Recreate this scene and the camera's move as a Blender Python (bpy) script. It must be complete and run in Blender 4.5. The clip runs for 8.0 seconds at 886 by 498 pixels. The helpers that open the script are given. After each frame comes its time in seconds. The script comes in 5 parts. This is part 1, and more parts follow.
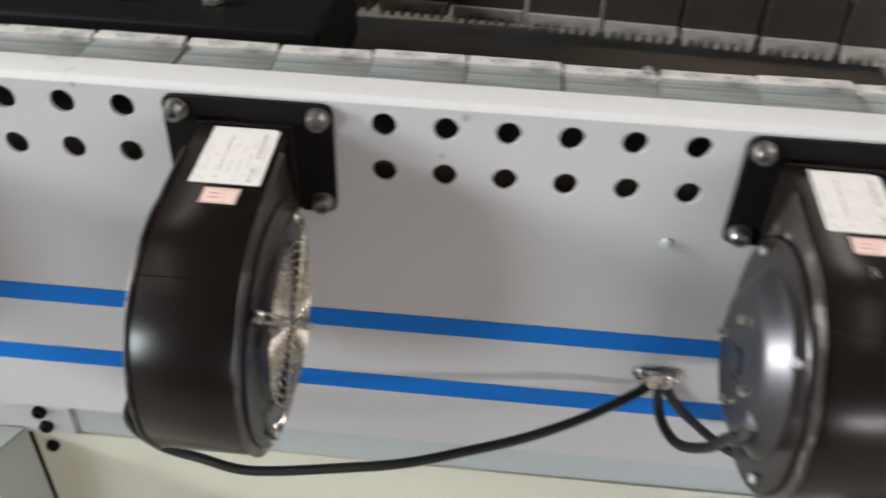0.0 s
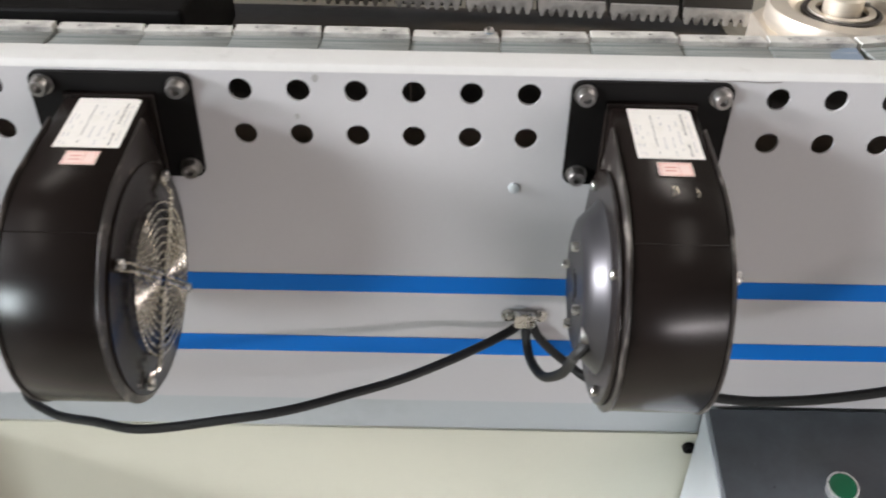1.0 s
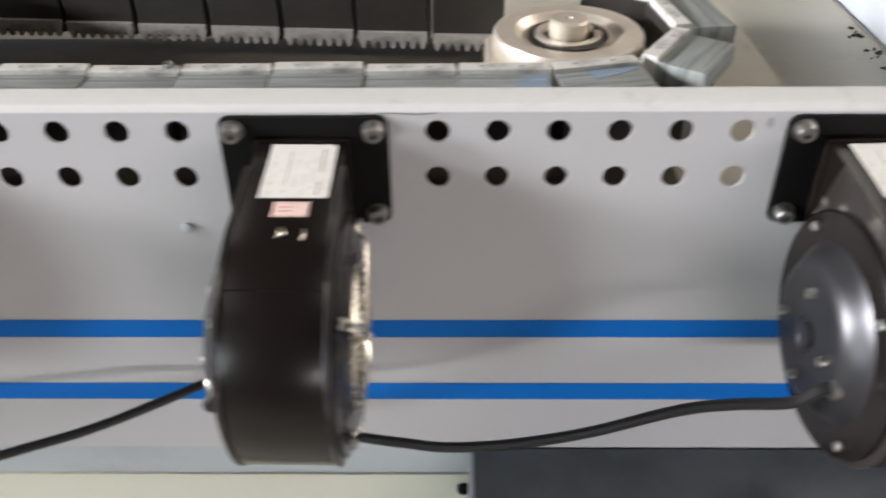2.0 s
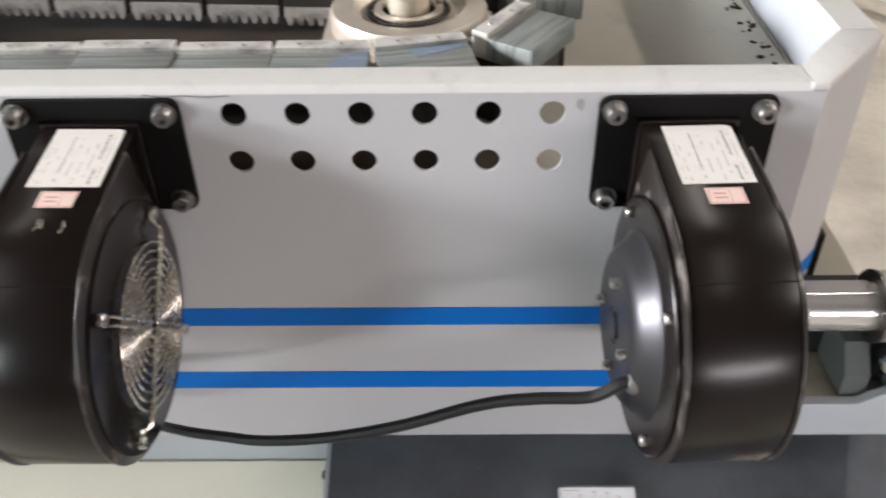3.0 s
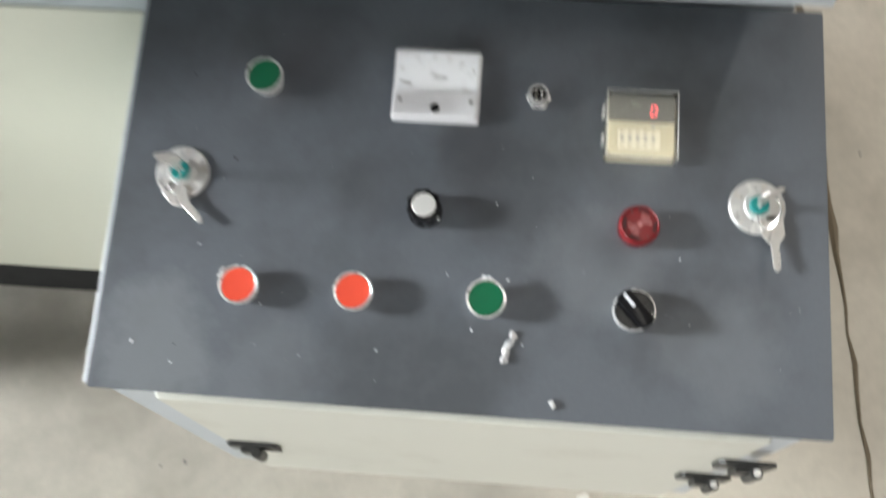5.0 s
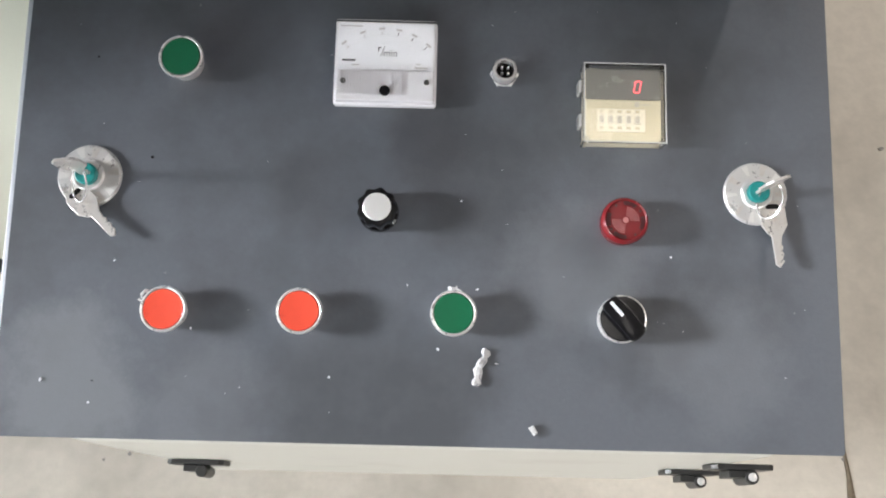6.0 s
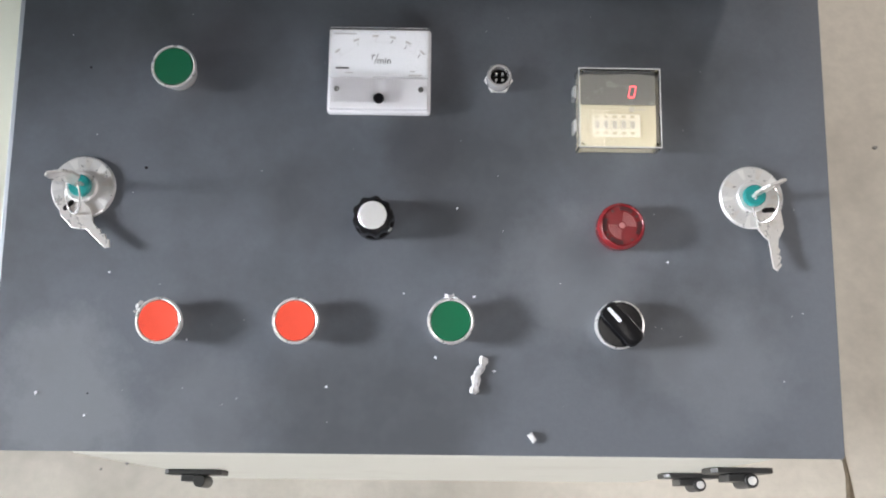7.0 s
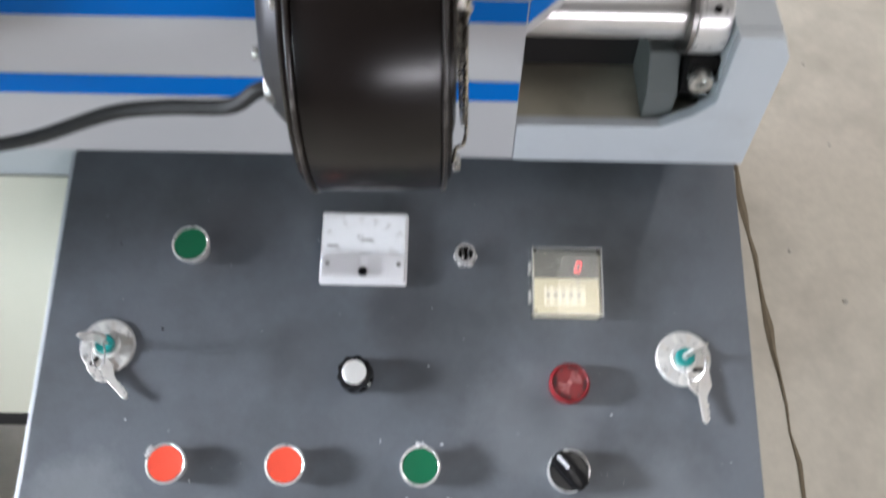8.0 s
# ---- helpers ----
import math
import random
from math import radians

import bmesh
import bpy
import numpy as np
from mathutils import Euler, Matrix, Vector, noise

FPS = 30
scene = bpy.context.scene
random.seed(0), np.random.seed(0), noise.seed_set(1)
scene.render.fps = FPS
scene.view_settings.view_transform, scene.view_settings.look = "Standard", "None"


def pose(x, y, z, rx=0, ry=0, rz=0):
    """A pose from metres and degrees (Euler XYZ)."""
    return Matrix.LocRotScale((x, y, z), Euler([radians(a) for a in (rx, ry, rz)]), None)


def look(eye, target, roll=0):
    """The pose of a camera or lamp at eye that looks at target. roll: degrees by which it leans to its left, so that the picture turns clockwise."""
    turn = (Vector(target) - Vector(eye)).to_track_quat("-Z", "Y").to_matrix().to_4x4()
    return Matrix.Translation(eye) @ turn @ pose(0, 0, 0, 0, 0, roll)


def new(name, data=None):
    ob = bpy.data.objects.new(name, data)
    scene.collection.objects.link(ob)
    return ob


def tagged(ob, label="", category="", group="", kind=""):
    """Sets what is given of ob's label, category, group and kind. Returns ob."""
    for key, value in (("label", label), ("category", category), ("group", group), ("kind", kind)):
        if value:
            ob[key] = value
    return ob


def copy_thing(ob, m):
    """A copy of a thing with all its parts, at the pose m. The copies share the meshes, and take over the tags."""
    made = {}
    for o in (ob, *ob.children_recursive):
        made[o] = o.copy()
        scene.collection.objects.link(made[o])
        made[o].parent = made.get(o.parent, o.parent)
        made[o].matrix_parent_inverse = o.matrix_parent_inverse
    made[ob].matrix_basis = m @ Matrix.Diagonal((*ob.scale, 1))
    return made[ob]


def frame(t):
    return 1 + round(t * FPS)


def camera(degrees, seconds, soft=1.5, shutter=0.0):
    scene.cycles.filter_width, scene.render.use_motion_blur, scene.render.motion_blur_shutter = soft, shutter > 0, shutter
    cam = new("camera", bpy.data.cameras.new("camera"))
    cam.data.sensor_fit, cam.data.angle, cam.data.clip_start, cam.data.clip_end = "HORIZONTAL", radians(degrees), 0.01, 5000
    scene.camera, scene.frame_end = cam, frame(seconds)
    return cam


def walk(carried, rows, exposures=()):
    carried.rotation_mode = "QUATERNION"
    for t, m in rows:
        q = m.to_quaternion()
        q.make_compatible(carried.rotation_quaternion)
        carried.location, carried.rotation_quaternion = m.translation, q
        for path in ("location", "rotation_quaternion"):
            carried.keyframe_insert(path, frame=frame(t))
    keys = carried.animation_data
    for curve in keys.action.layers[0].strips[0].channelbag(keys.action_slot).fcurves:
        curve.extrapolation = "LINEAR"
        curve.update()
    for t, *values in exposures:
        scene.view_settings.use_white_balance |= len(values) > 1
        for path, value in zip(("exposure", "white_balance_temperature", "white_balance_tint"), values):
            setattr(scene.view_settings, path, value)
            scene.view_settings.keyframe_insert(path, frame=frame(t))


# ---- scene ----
cam = camera(54.17, 8.0, soft=1.9, shutter=0.6)
# seconds, place of the eye, yaw to the left, pitch, roll
PATH = [
    (0.0, -0.1278, -0.4832, 1.3279, 3.67, -37.72, 2.37),
    (0.2, -0.1035, -0.5108, 1.3236, 2.27, -36.12, 1.51),
    (0.5, -0.0813, -0.5321, 1.3318, 1.74, -35.78, 0.10),
    (0.7, -0.0679, -0.5511, 1.3209, 0.80, -35.29, 0.65),
    (1.0, -0.0585, -0.5425, 1.3228, -0.09, -36.89, 1.18),
    (1.2, -0.0199, -0.5329, 1.3120, 0.70, -36.29, 0.12),
    (1.5, 0.0408, -0.5122, 1.3144, -0.57, -36.75, 0.29),
    (1.8, 0.1289, -0.5102, 1.3103, 0.10, -35.11, -0.45),
    (2.0, 0.1821, -0.5080, 1.3188, 0.79, -35.61, -0.50),
    (2.2, 0.2445, -0.5007, 1.3264, 5.24, -36.38, -2.34),
    (3.3, 0.3117, -0.4724, 1.3116, -3.59, -38.76, 0.74),
    (3.5, 0.3205, -0.4658, 1.3111, -5.75, -40.15, 1.46),
    (3.7, 0.3425, -0.4627, 1.3080, -4.78, -42.54, 0.98),
    (4.0, 0.4037, -0.4756, 1.2908, 0.93, -45.50, -0.47),
    (4.2, 0.4507, -0.4913, 1.2775, 4.65, -46.82, -1.26),
    (4.5, 0.4863, -0.5048, 1.2601, 9.32, -50.37, -3.08),
    (4.7, 0.4870, -0.4918, 1.2418, 10.96, -54.98, -5.15),
    (4.9, 0.4869, -0.4703, 1.2109, 8.93, -59.22, -3.90),
    (5.0, 0.4810, -0.4590, 1.1960, 6.75, -61.18, -2.30),
    (5.1, 0.4801, -0.4442, 1.1795, 5.30, -63.18, -1.75),
    (5.2, 0.4710, -0.4300, 1.1720, 3.40, -64.70, -0.10),
    (6.3, 0.4694, -0.3790, 1.1407, -0.82, -65.49, 1.82),
    (6.5, 0.4694, -0.3790, 1.1407, -0.72, -65.27, 1.82),
    (7.0, 0.4691, -0.3766, 1.1432, -1.22, -65.33, 1.84),
    (7.2, 0.4657, -0.3814, 1.1463, -3.53, -64.57, 3.54),
    (7.5, 0.4630, -0.3863, 1.1684, -5.30, -62.65, 4.69),
    (7.8, 0.4721, -0.3953, 1.2028, -3.21, -58.65, 3.13),
    (8.0, 0.4939, -0.4070, 1.2291, 0.40, -56.04, 0.82),
]


def gaze(x, y, z, yaw, pitch, roll):
    a, b = radians(yaw), radians(pitch)
    eye = Vector((x, y, z))
    return look(eye, eye + Vector((-math.sin(a) * math.cos(b), math.cos(a) * math.cos(b), math.sin(b))), roll)


walk(cam, [(row[0], gaze(*row[1:])) for row in PATH], [(0.0, -0.20, 6500, 10), (0.6, -0.16, 6500, 11), (1.1, -0.07, 6500, 11), (2.0, -0.15, 6500, 11), (3.5, -0.07, 6500, 12), (4.0, -0.20, 6450, 6), (4.6, -0.18, 6450, 4), (5.2, -0.06, 6400, 6), (6.5, 0.0, 6350, 11), (8.0, 0.06, 6050, 9)])

# ---- world and lights ----
FLOOR = -0.12
world = bpy.data.worlds.new("world")
scene.world = world
world.use_nodes = True
sky = world.node_tree.nodes.new("ShaderNodeTexSky")
sky.sky_type, sky.sun_disc = "NISHITA", False
sky.sun_elevation, sky.sun_rotation = radians(35), radians(-100)
world.node_tree.links.new(sky.outputs[0], world.node_tree.nodes["Background"].inputs[0])
world.node_tree.nodes["Background"].inputs[1].default_value = 0.08


def area(name, eye, target, w, h, watts, colour, spread=180):
    data = bpy.data.lights.new(name, "AREA")
    data.shape, data.size, data.size_y, data.energy, data.color = "RECTANGLE", w, h, watts, colour
    data.spread = radians(spread)
    ob = new(name, data)
    ob.matrix_world = look(eye, target)
    return ob


area("daylight_side_window", (-6.85, -0.9, 3.1), (0.4, 0.0, 0.8), 1.5, 1.1, 104, (0.955, 0.955, 0.985), 50)
area("daylight_front_door", (-5.35, -5.3, 1.85), (0.0, 0.0, 0.9), 1.4, 1.9, 31, (0.86, 0.96, 1.0), 60)
area("daylight_front_window", (2.6, -5.35, 1.15), (0.6, 0.0, 1.0), 3.6, 0.36, 21, (1.0, 0.93, 0.95), 70)
for lx, ly, watts in ((-2.6, -1.1, 7), (1.2, -1.1, 7), (5.0, -1.1, 115), (-2.6, 2.9, 12), (1.2, 2.9, 25), (5.0, 2.9, 270)):
    area("tube_light", (lx, ly, 4.52), (lx, ly, 0.0), 0.25, 2.4, watts, (1.0, 0.925, 0.855))

# ---- materials ----


def material(name, base, rough=0.5, metal=0.0, grain=60.0, vary=0.08, stain=None, stain_scale=4.0, stain_low=0.55,
             bump=0.15, bump_scale=None, stretch=(1, 1, 1), rough_vary=0.12, coat=0.0, depth=0.0015, spec=0.5, clearness=0.0):
    """Two scales of variation: fine grain and larger stains, over a Principled surface."""
    m = bpy.data.materials.new(name)
    m.use_nodes = True
    nt = m.node_tree
    n, l = nt.nodes, nt.links
    b = n["Principled BSDF"]
    tc = n.new("ShaderNodeTexCoord")
    mp = n.new("ShaderNodeMapping")
    mp.inputs["Scale"].default_value = stretch
    l.new(tc.outputs["Object"], mp.inputs[0])
    fine, wide = n.new("ShaderNodeTexNoise"), n.new("ShaderNodeTexNoise")
    for node, sc, det in ((fine, grain, 6), (wide, stain_scale, 5)):
        node.inputs["Scale"].default_value, node.inputs["Detail"].default_value = sc, det
        node.inputs["Roughness"].default_value = 0.62
        l.new(mp.outputs[0], node.inputs["Vector"])
    rgb = (*base, 1)
    mix1 = n.new("ShaderNodeMix")
    mix1.data_type = "RGBA"
    mix1.inputs[6].default_value = tuple(c * (1 - vary) for c in base) + (1,)
    mix1.inputs[7].default_value = tuple(min(1, c * (1 + vary)) for c in base) + (1,)
    l.new(fine.outputs["Fac"], mix1.inputs[0])
    ramp = n.new("ShaderNodeMapRange")
    ramp.inputs["From Min"].default_value, ramp.inputs["From Max"].default_value = stain_low, stain_low + 0.22
    l.new(wide.outputs["Fac"], ramp.inputs["Value"])
    mix2 = n.new("ShaderNodeMix")
    mix2.data_type = "RGBA"
    mix2.inputs[7].default_value = (*(stain or tuple(c * (1 - vary) for c in base)), 1)
    l.new(ramp.outputs[0], mix2.inputs[0])
    l.new(mix1.outputs[2], mix2.inputs[6])
    l.new(mix2.outputs[2], b.inputs["Base Color"])
    rr = n.new("ShaderNodeMapRange")
    rr.inputs["To Min"].default_value, rr.inputs["To Max"].default_value = max(0.03, rough - rough_vary), min(1, rough + rough_vary)
    l.new(fine.outputs["Fac"], rr.inputs["Value"])
    l.new(rr.outputs[0], b.inputs["Roughness"])
    b.inputs["Metallic"].default_value = metal
    b.inputs["Coat Weight"].default_value = coat
    b.inputs["Specular IOR Level"].default_value = spec
    b.inputs["Transmission Weight"].default_value = clearness
    if bump:
        bn = n.new("ShaderNodeTexNoise")
        bn.inputs["Scale"].default_value, bn.inputs["Detail"].default_value = bump_scale or grain * 2, 4
        l.new(mp.outputs[0], bn.inputs["Vector"])
        bp = n.new("ShaderNodeBump")
        bp.inputs["Strength"].default_value, bp.inputs["Distance"].default_value = bump, depth
        l.new(bn.outputs["Fac"], bp.inputs["Height"])
        l.new(bp.outputs[0], b.inputs["Normal"])
    return m


def clear(name, tint=(1, 1, 1), rough=0.04, ior=1.45):
    m = bpy.data.materials.new(name)
    m.use_nodes = True
    b = m.node_tree.nodes["Principled BSDF"]
    b.inputs["Base Color"].default_value = (*tint, 1)
    b.inputs["Transmission Weight"].default_value = 1.0
    b.inputs["Roughness"].default_value, b.inputs["IOR"].default_value = rough, ior
    return m


def glow(name, colour, power):
    m = bpy.data.materials.new(name)
    m.use_nodes = True
    b = m.node_tree.nodes["Principled BSDF"]
    b.inputs["Base Color"].default_value = (*colour, 1)
    b.inputs["Emission Color"].default_value = (*colour, 1)
    b.inputs["Emission Strength"].default_value = power
    return m


GREY = material("grey_paint", (0.465, 0.46, 0.465), 0.42, grain=240, vary=0.03, stain=(0.40, 0.41, 0.40), stain_scale=5, stain_low=0.6, bump=0.12, depth=0.0006)
# Panel grey with top light painted in for the folds; stains are scuffs.
EDGE = material("worn_toplit_paint", (0.60, 0.595, 0.57), 0.45, grain=90, vary=0.06, stain=(0.42, 0.41, 0.38), stain_scale=22, stain_low=0.57, bump=0.2)
RAIL = material("blue_grey_paint", (0.40, 0.43, 0.44), 0.5, grain=120, vary=0.04, stain=(0.30, 0.32, 0.32), stain_scale=7, bump=0.15)
BLUE = material("blue_stripe_paint", (0.0015, 0.135, 0.50), 0.55, grain=200, vary=0.05, bump=0.08, depth=0.0005, spec=0.15)
CREAM = material("cream_paint", (0.545, 0.54, 0.445), 0.5, grain=150, vary=0.03, stain=(0.50, 0.49, 0.40), stain_scale=6, stain_low=0.56, bump=0.12)
DOOR = material("pale_cream_paint", (0.66, 0.65, 0.58), 0.45, grain=150, vary=0.03, stain=(0.58, 0.56, 0.49), stain_scale=9, bump=0.1)
SHEET = material("pale_blue_grey_paint", (0.50, 0.53, 0.56), 0.42, grain=150, vary=0.04, stain=(0.42, 0.44, 0.46), stain_scale=8, bump=0.1)
PANEL = material("dark_grey_panel", (0.112, 0.122, 0.138), 0.40, grain=320, vary=0.12, stain=(0.074, 0.079, 0.088), stain_scale=9, stain_low=0.42, bump=0.2, depth=0.0005, rough_vary=0.10)
BLACK = material("black_satin_enamel", (0.0075, 0.0052, 0.0045), 0.25, grain=300, vary=0.06, stain=(0.0095, 0.0070, 0.0058), stain_scale=9, stain_low=0.5, bump=0.015, depth=0.0002, rough_vary=0.03, spec=0.38)
MATT = material("matt_black_steel", (0.0045, 0.0040, 0.0038), 0.55, grain=200, vary=0.1, bump=0.08, depth=0.0004, rough_vary=0.05, spec=0.12)
MOTOR = material("dark_cast_motor", (0.062, 0.061, 0.065), 0.38, metal=0.85, grain=260, vary=0.015, bump=0, rough_vary=0.01)
RUBBER = material("black_cable_rubber", (0.011, 0.011, 0.011), 0.55, grain=420, vary=0.2, bump=0.15, depth=0.0004, spec=0.35)
ZINC = material("zinc_bolt", (0.62, 0.61, 0.58), 0.28, metal=1.0, grain=300, vary=0.15, bump=0.1)
DARKBOLT = material("dark_bolt", (0.30, 0.29, 0.28), 0.35, metal=1.0, grain=300, vary=0.2, bump=0.15)
CHROME = material("polished_chrome", (0.84, 0.82, 0.80), 0.22, metal=0.7, grain=200, vary=0.05, bump=0.03, rough_vary=0.05)
STEEL = material("brushed_steel", (0.72, 0.65, 0.55), 0.42, metal=0.7, grain=40, vary=0.12, stain=(0.58, 0.54, 0.47), stain_scale=16, stretch=(1, 1, 14), bump=0.1)
WIRE = material("grille_wire", (0.66, 0.62, 0.53), 0.26, metal=1.0, grain=300, vary=0.1, bump=0.05)
ALU = material("milled_aluminium", (0.31, 0.33, 0.315), 0.46, metal=0.35, grain=22, vary=0.42, stain=(0.115, 0.145, 0.145), stain_scale=7, stain_low=0.48, stretch=(1, 26, 4), bump=0.3)
LIP = material("scuffed_aluminium_lip", (0.62, 0.61, 0.57), 0.5, metal=0.15, grain=120, vary=0.1, stain=(0.25, 0.24, 0.23), stain_scale=42, stain_low=0.54, bump=0.2)
STAINED = material("blue_stained_aluminium", (0.24, 0.31, 0.40), 0.45, metal=0.3, grain=60, vary=0.2, stain=(0.48, 0.5, 0.5), stain_scale=40, stretch=(1, 8, 2), bump=0.2)
MOULD = material("oily_dark_mould_steel", (0.030, 0.026, 0.022), 0.45, metal=0.2, grain=90, vary=0.3, stain=(0.02, 0.018, 0.016), stain_scale=12, bump=0.3)
RACK = material("dull_rack_steel", (0.50, 0.48, 0.45), 0.5, metal=0.5, grain=120, vary=0.3, stain=(0.06, 0.05, 0.045), stain_scale=25, bump=0.2)
OILY = material("oily_brown_channel", (0.058, 0.043, 0.030), 0.38, grain=50, vary=0.3, stain=(0.02, 0.015, 0.011), stain_scale=9, bump=0.2)
DECK = material("oily_beige_deck", (0.40, 0.375, 0.30), 0.38, grain=60, vary=0.1, stain=(0.24, 0.22, 0.17), stain_scale=13, stain_low=0.60, bump=0.2)
VOID = material("black_inlet_shade", (0.003, 0.003, 0.003), 0.9, grain=40, vary=0.1, bump=0, spec=0.03)
# Near black stands for the shade in gaps and under the machine.
SHADOWED = material("black_shade_fill", (0.012, 0.011, 0.010), 0.8, grain=40, vary=0.2, bump=0)
CONCRETE = material("worn_concrete", (0.505, 0.465, 0.395), 0.62, grain=55, vary=0.18, stain=(0.33, 0.30, 0.25), stain_scale=2.3, stain_low=0.48, bump=0.25, bump_scale=120)
CRACK = material("dirt_filled_joint", (0.15, 0.12, 0.08), 0.85, grain=120, vary=0.4, bump=0.4)
WALLM = material("grey_hall_wall", (0.27, 0.265, 0.26), 0.7, grain=30, vary=0.04, bump=0.1)
CEIL = material("dim_ceiling", (0.24, 0.24, 0.24), 0.7, grain=20, vary=0.04, bump=0.1)
PAPER = material("white_paper_label", (0.74, 0.71, 0.66), 0.55, grain=300, vary=0.04, stain=(0.66, 0.63, 0.56), stain_scale=70, bump=0.05)
PINK = material("pale_red_label", (0.78, 0.60, 0.54), 0.55, grain=300, vary=0.05, bump=0.05)
INK = material("faded_ink", (0.26, 0.25, 0.24), 0.6, bump=0)
FAINT = material("faint_grey_ink", (0.45, 0.44, 0.45), 0.6, bump=0)
REDINK = material("faded_red_ink", (0.58, 0.22, 0.18), 0.6, bump=0)
GREEN = material("green_button_plastic", (0.004, 0.115, 0.048), 0.42, grain=200, vary=0.1, stain=(0.004, 0.085, 0.036), stain_scale=90, bump=0.08, depth=0.0003)
REDBTN = material("orange_red_button_plastic", (0.72, 0.075, 0.038), 0.42, grain=200, vary=0.08, stain=(0.58, 0.055, 0.03), stain_scale=90, bump=0.08, depth=0.0003)
BUZZ = material("dark_red_translucent_plastic", (0.165, 0.010, 0.013), 0.24, grain=200, vary=0.12, bump=0.05)
BUZZPALE = material("pale_red_print", (0.46, 0.17, 0.165), 0.4, bump=0)
BUZZHOLE = material("deep_red_slot", (0.045, 0.003, 0.004), 0.5, bump=0)
KNOB = material("glossy_black_bakelite", (0.008, 0.008, 0.009), 0.18, grain=300, vary=0.2, bump=0.05, rough_vary=0.06)
SPUN = material("spun_aluminium_cap", (0.86, 0.85, 0.82), 0.33, metal=0.45, grain=90, vary=0.05, bump=0.05)
RING = material("satin_silver_ring", (0.74, 0.73, 0.71), 0.30, metal=0.55, grain=200, vary=0.05, bump=0.05)
TEAL = material("teal_lock_plastic", (0.010, 0.22, 0.21), 0.35, grain=200, vary=0.1, bump=0.05)
KEYM = material("nickel_key", (0.74, 0.71, 0.67), 0.30, metal=0.6, grain=200, vary=0.08, stain=(0.62, 0.58, 0.52), stain_scale=90, bump=0.1)
WHITEP = material("white_meter_face", (0.72, 0.73, 0.77), 0.4, grain=200, vary=0.02, bump=0)
MILKY = material("milky_clear_plastic", (0.80, 0.79, 0.80), 0.2, grain=200, vary=0.03, bump=0.03)
COUNTER = material("pale_yellow_counter_face", (0.48, 0.43, 0.305), 0.45, grain=200, vary=0.04, bump=0)
WINDOW = material("smoky_display_window", (0.16, 0.155, 0.14), 0.25, grain=100, vary=0.05, bump=0)
WHEEL = material("ivory_thumbwheel", (0.66, 0.62, 0.51), 0.4, grain=200, vary=0.04, bump=0)
WHEELINK = material("soft_grey_digit", (0.40, 0.37, 0.31), 0.5, bump=0)
FROST = material("frosted_clear_plastic", (0.66, 0.66, 0.64), 0.2, grain=300, vary=0.06, stain=(0.42, 0.42, 0.41), stain_scale=120, bump=0.15, clearness=0.45)
GLASS = clear("clear_acrylic_cover", (0.97, 0.97, 0.95), 0.02, 1.2)
SHARD = material("milky_plastic_scrap", (0.90, 0.91, 0.92), 0.16, grain=300, vary=0.2, stain=(0.35, 0.37, 0.4), stain_scale=260, stain_low=0.52, bump=0.5, coat=0.5, clearness=0.35)
LED = glow("red_led_segment", (1.0, 0.10, 0.12), 2.2)
WHITEBAR = material("white_painted_steel", (0.78, 0.78, 0.76), 0.45, grain=80, vary=0.04, bump=0.1)
LATCH = material("black_latch_plastic", (0.022, 0.022, 0.021), 0.42, grain=300, vary=0.3, bump=0.15, depth=0.0005)
PATCH = material("grey_green_paint", (0.36, 0.385, 0.35), 0.5, grain=90, vary=0.06, stain=(0.29, 0.31, 0.28), stain_scale=6, bump=0.15)
WORN = material("worn_black_edge", (0.022, 0.018, 0.016), 0.30, grain=260, vary=0.1, stain=(0.26, 0.235, 0.21), stain_scale=45, stain_low=0.54, bump=0.1, depth=0.0003, rough_vary=0.04)
DIALINK = material("black_dial_ink", (0.05, 0.05, 0.055), 0.6, bump=0)
CLAMP = material("grey_clamp_steel", (0.11, 0.12, 0.115), 0.5, grain=120, vary=0.1, bump=0.1)
FAINTMARK = material("faint_grease", (0.34, 0.33, 0.315), 0.5, grain=150, vary=0.2, bump=0.05)
SMUDGE = material("dark_grease_smudge", (0.20, 0.19, 0.175), 0.5, grain=150, vary=0.3, bump=0.1)



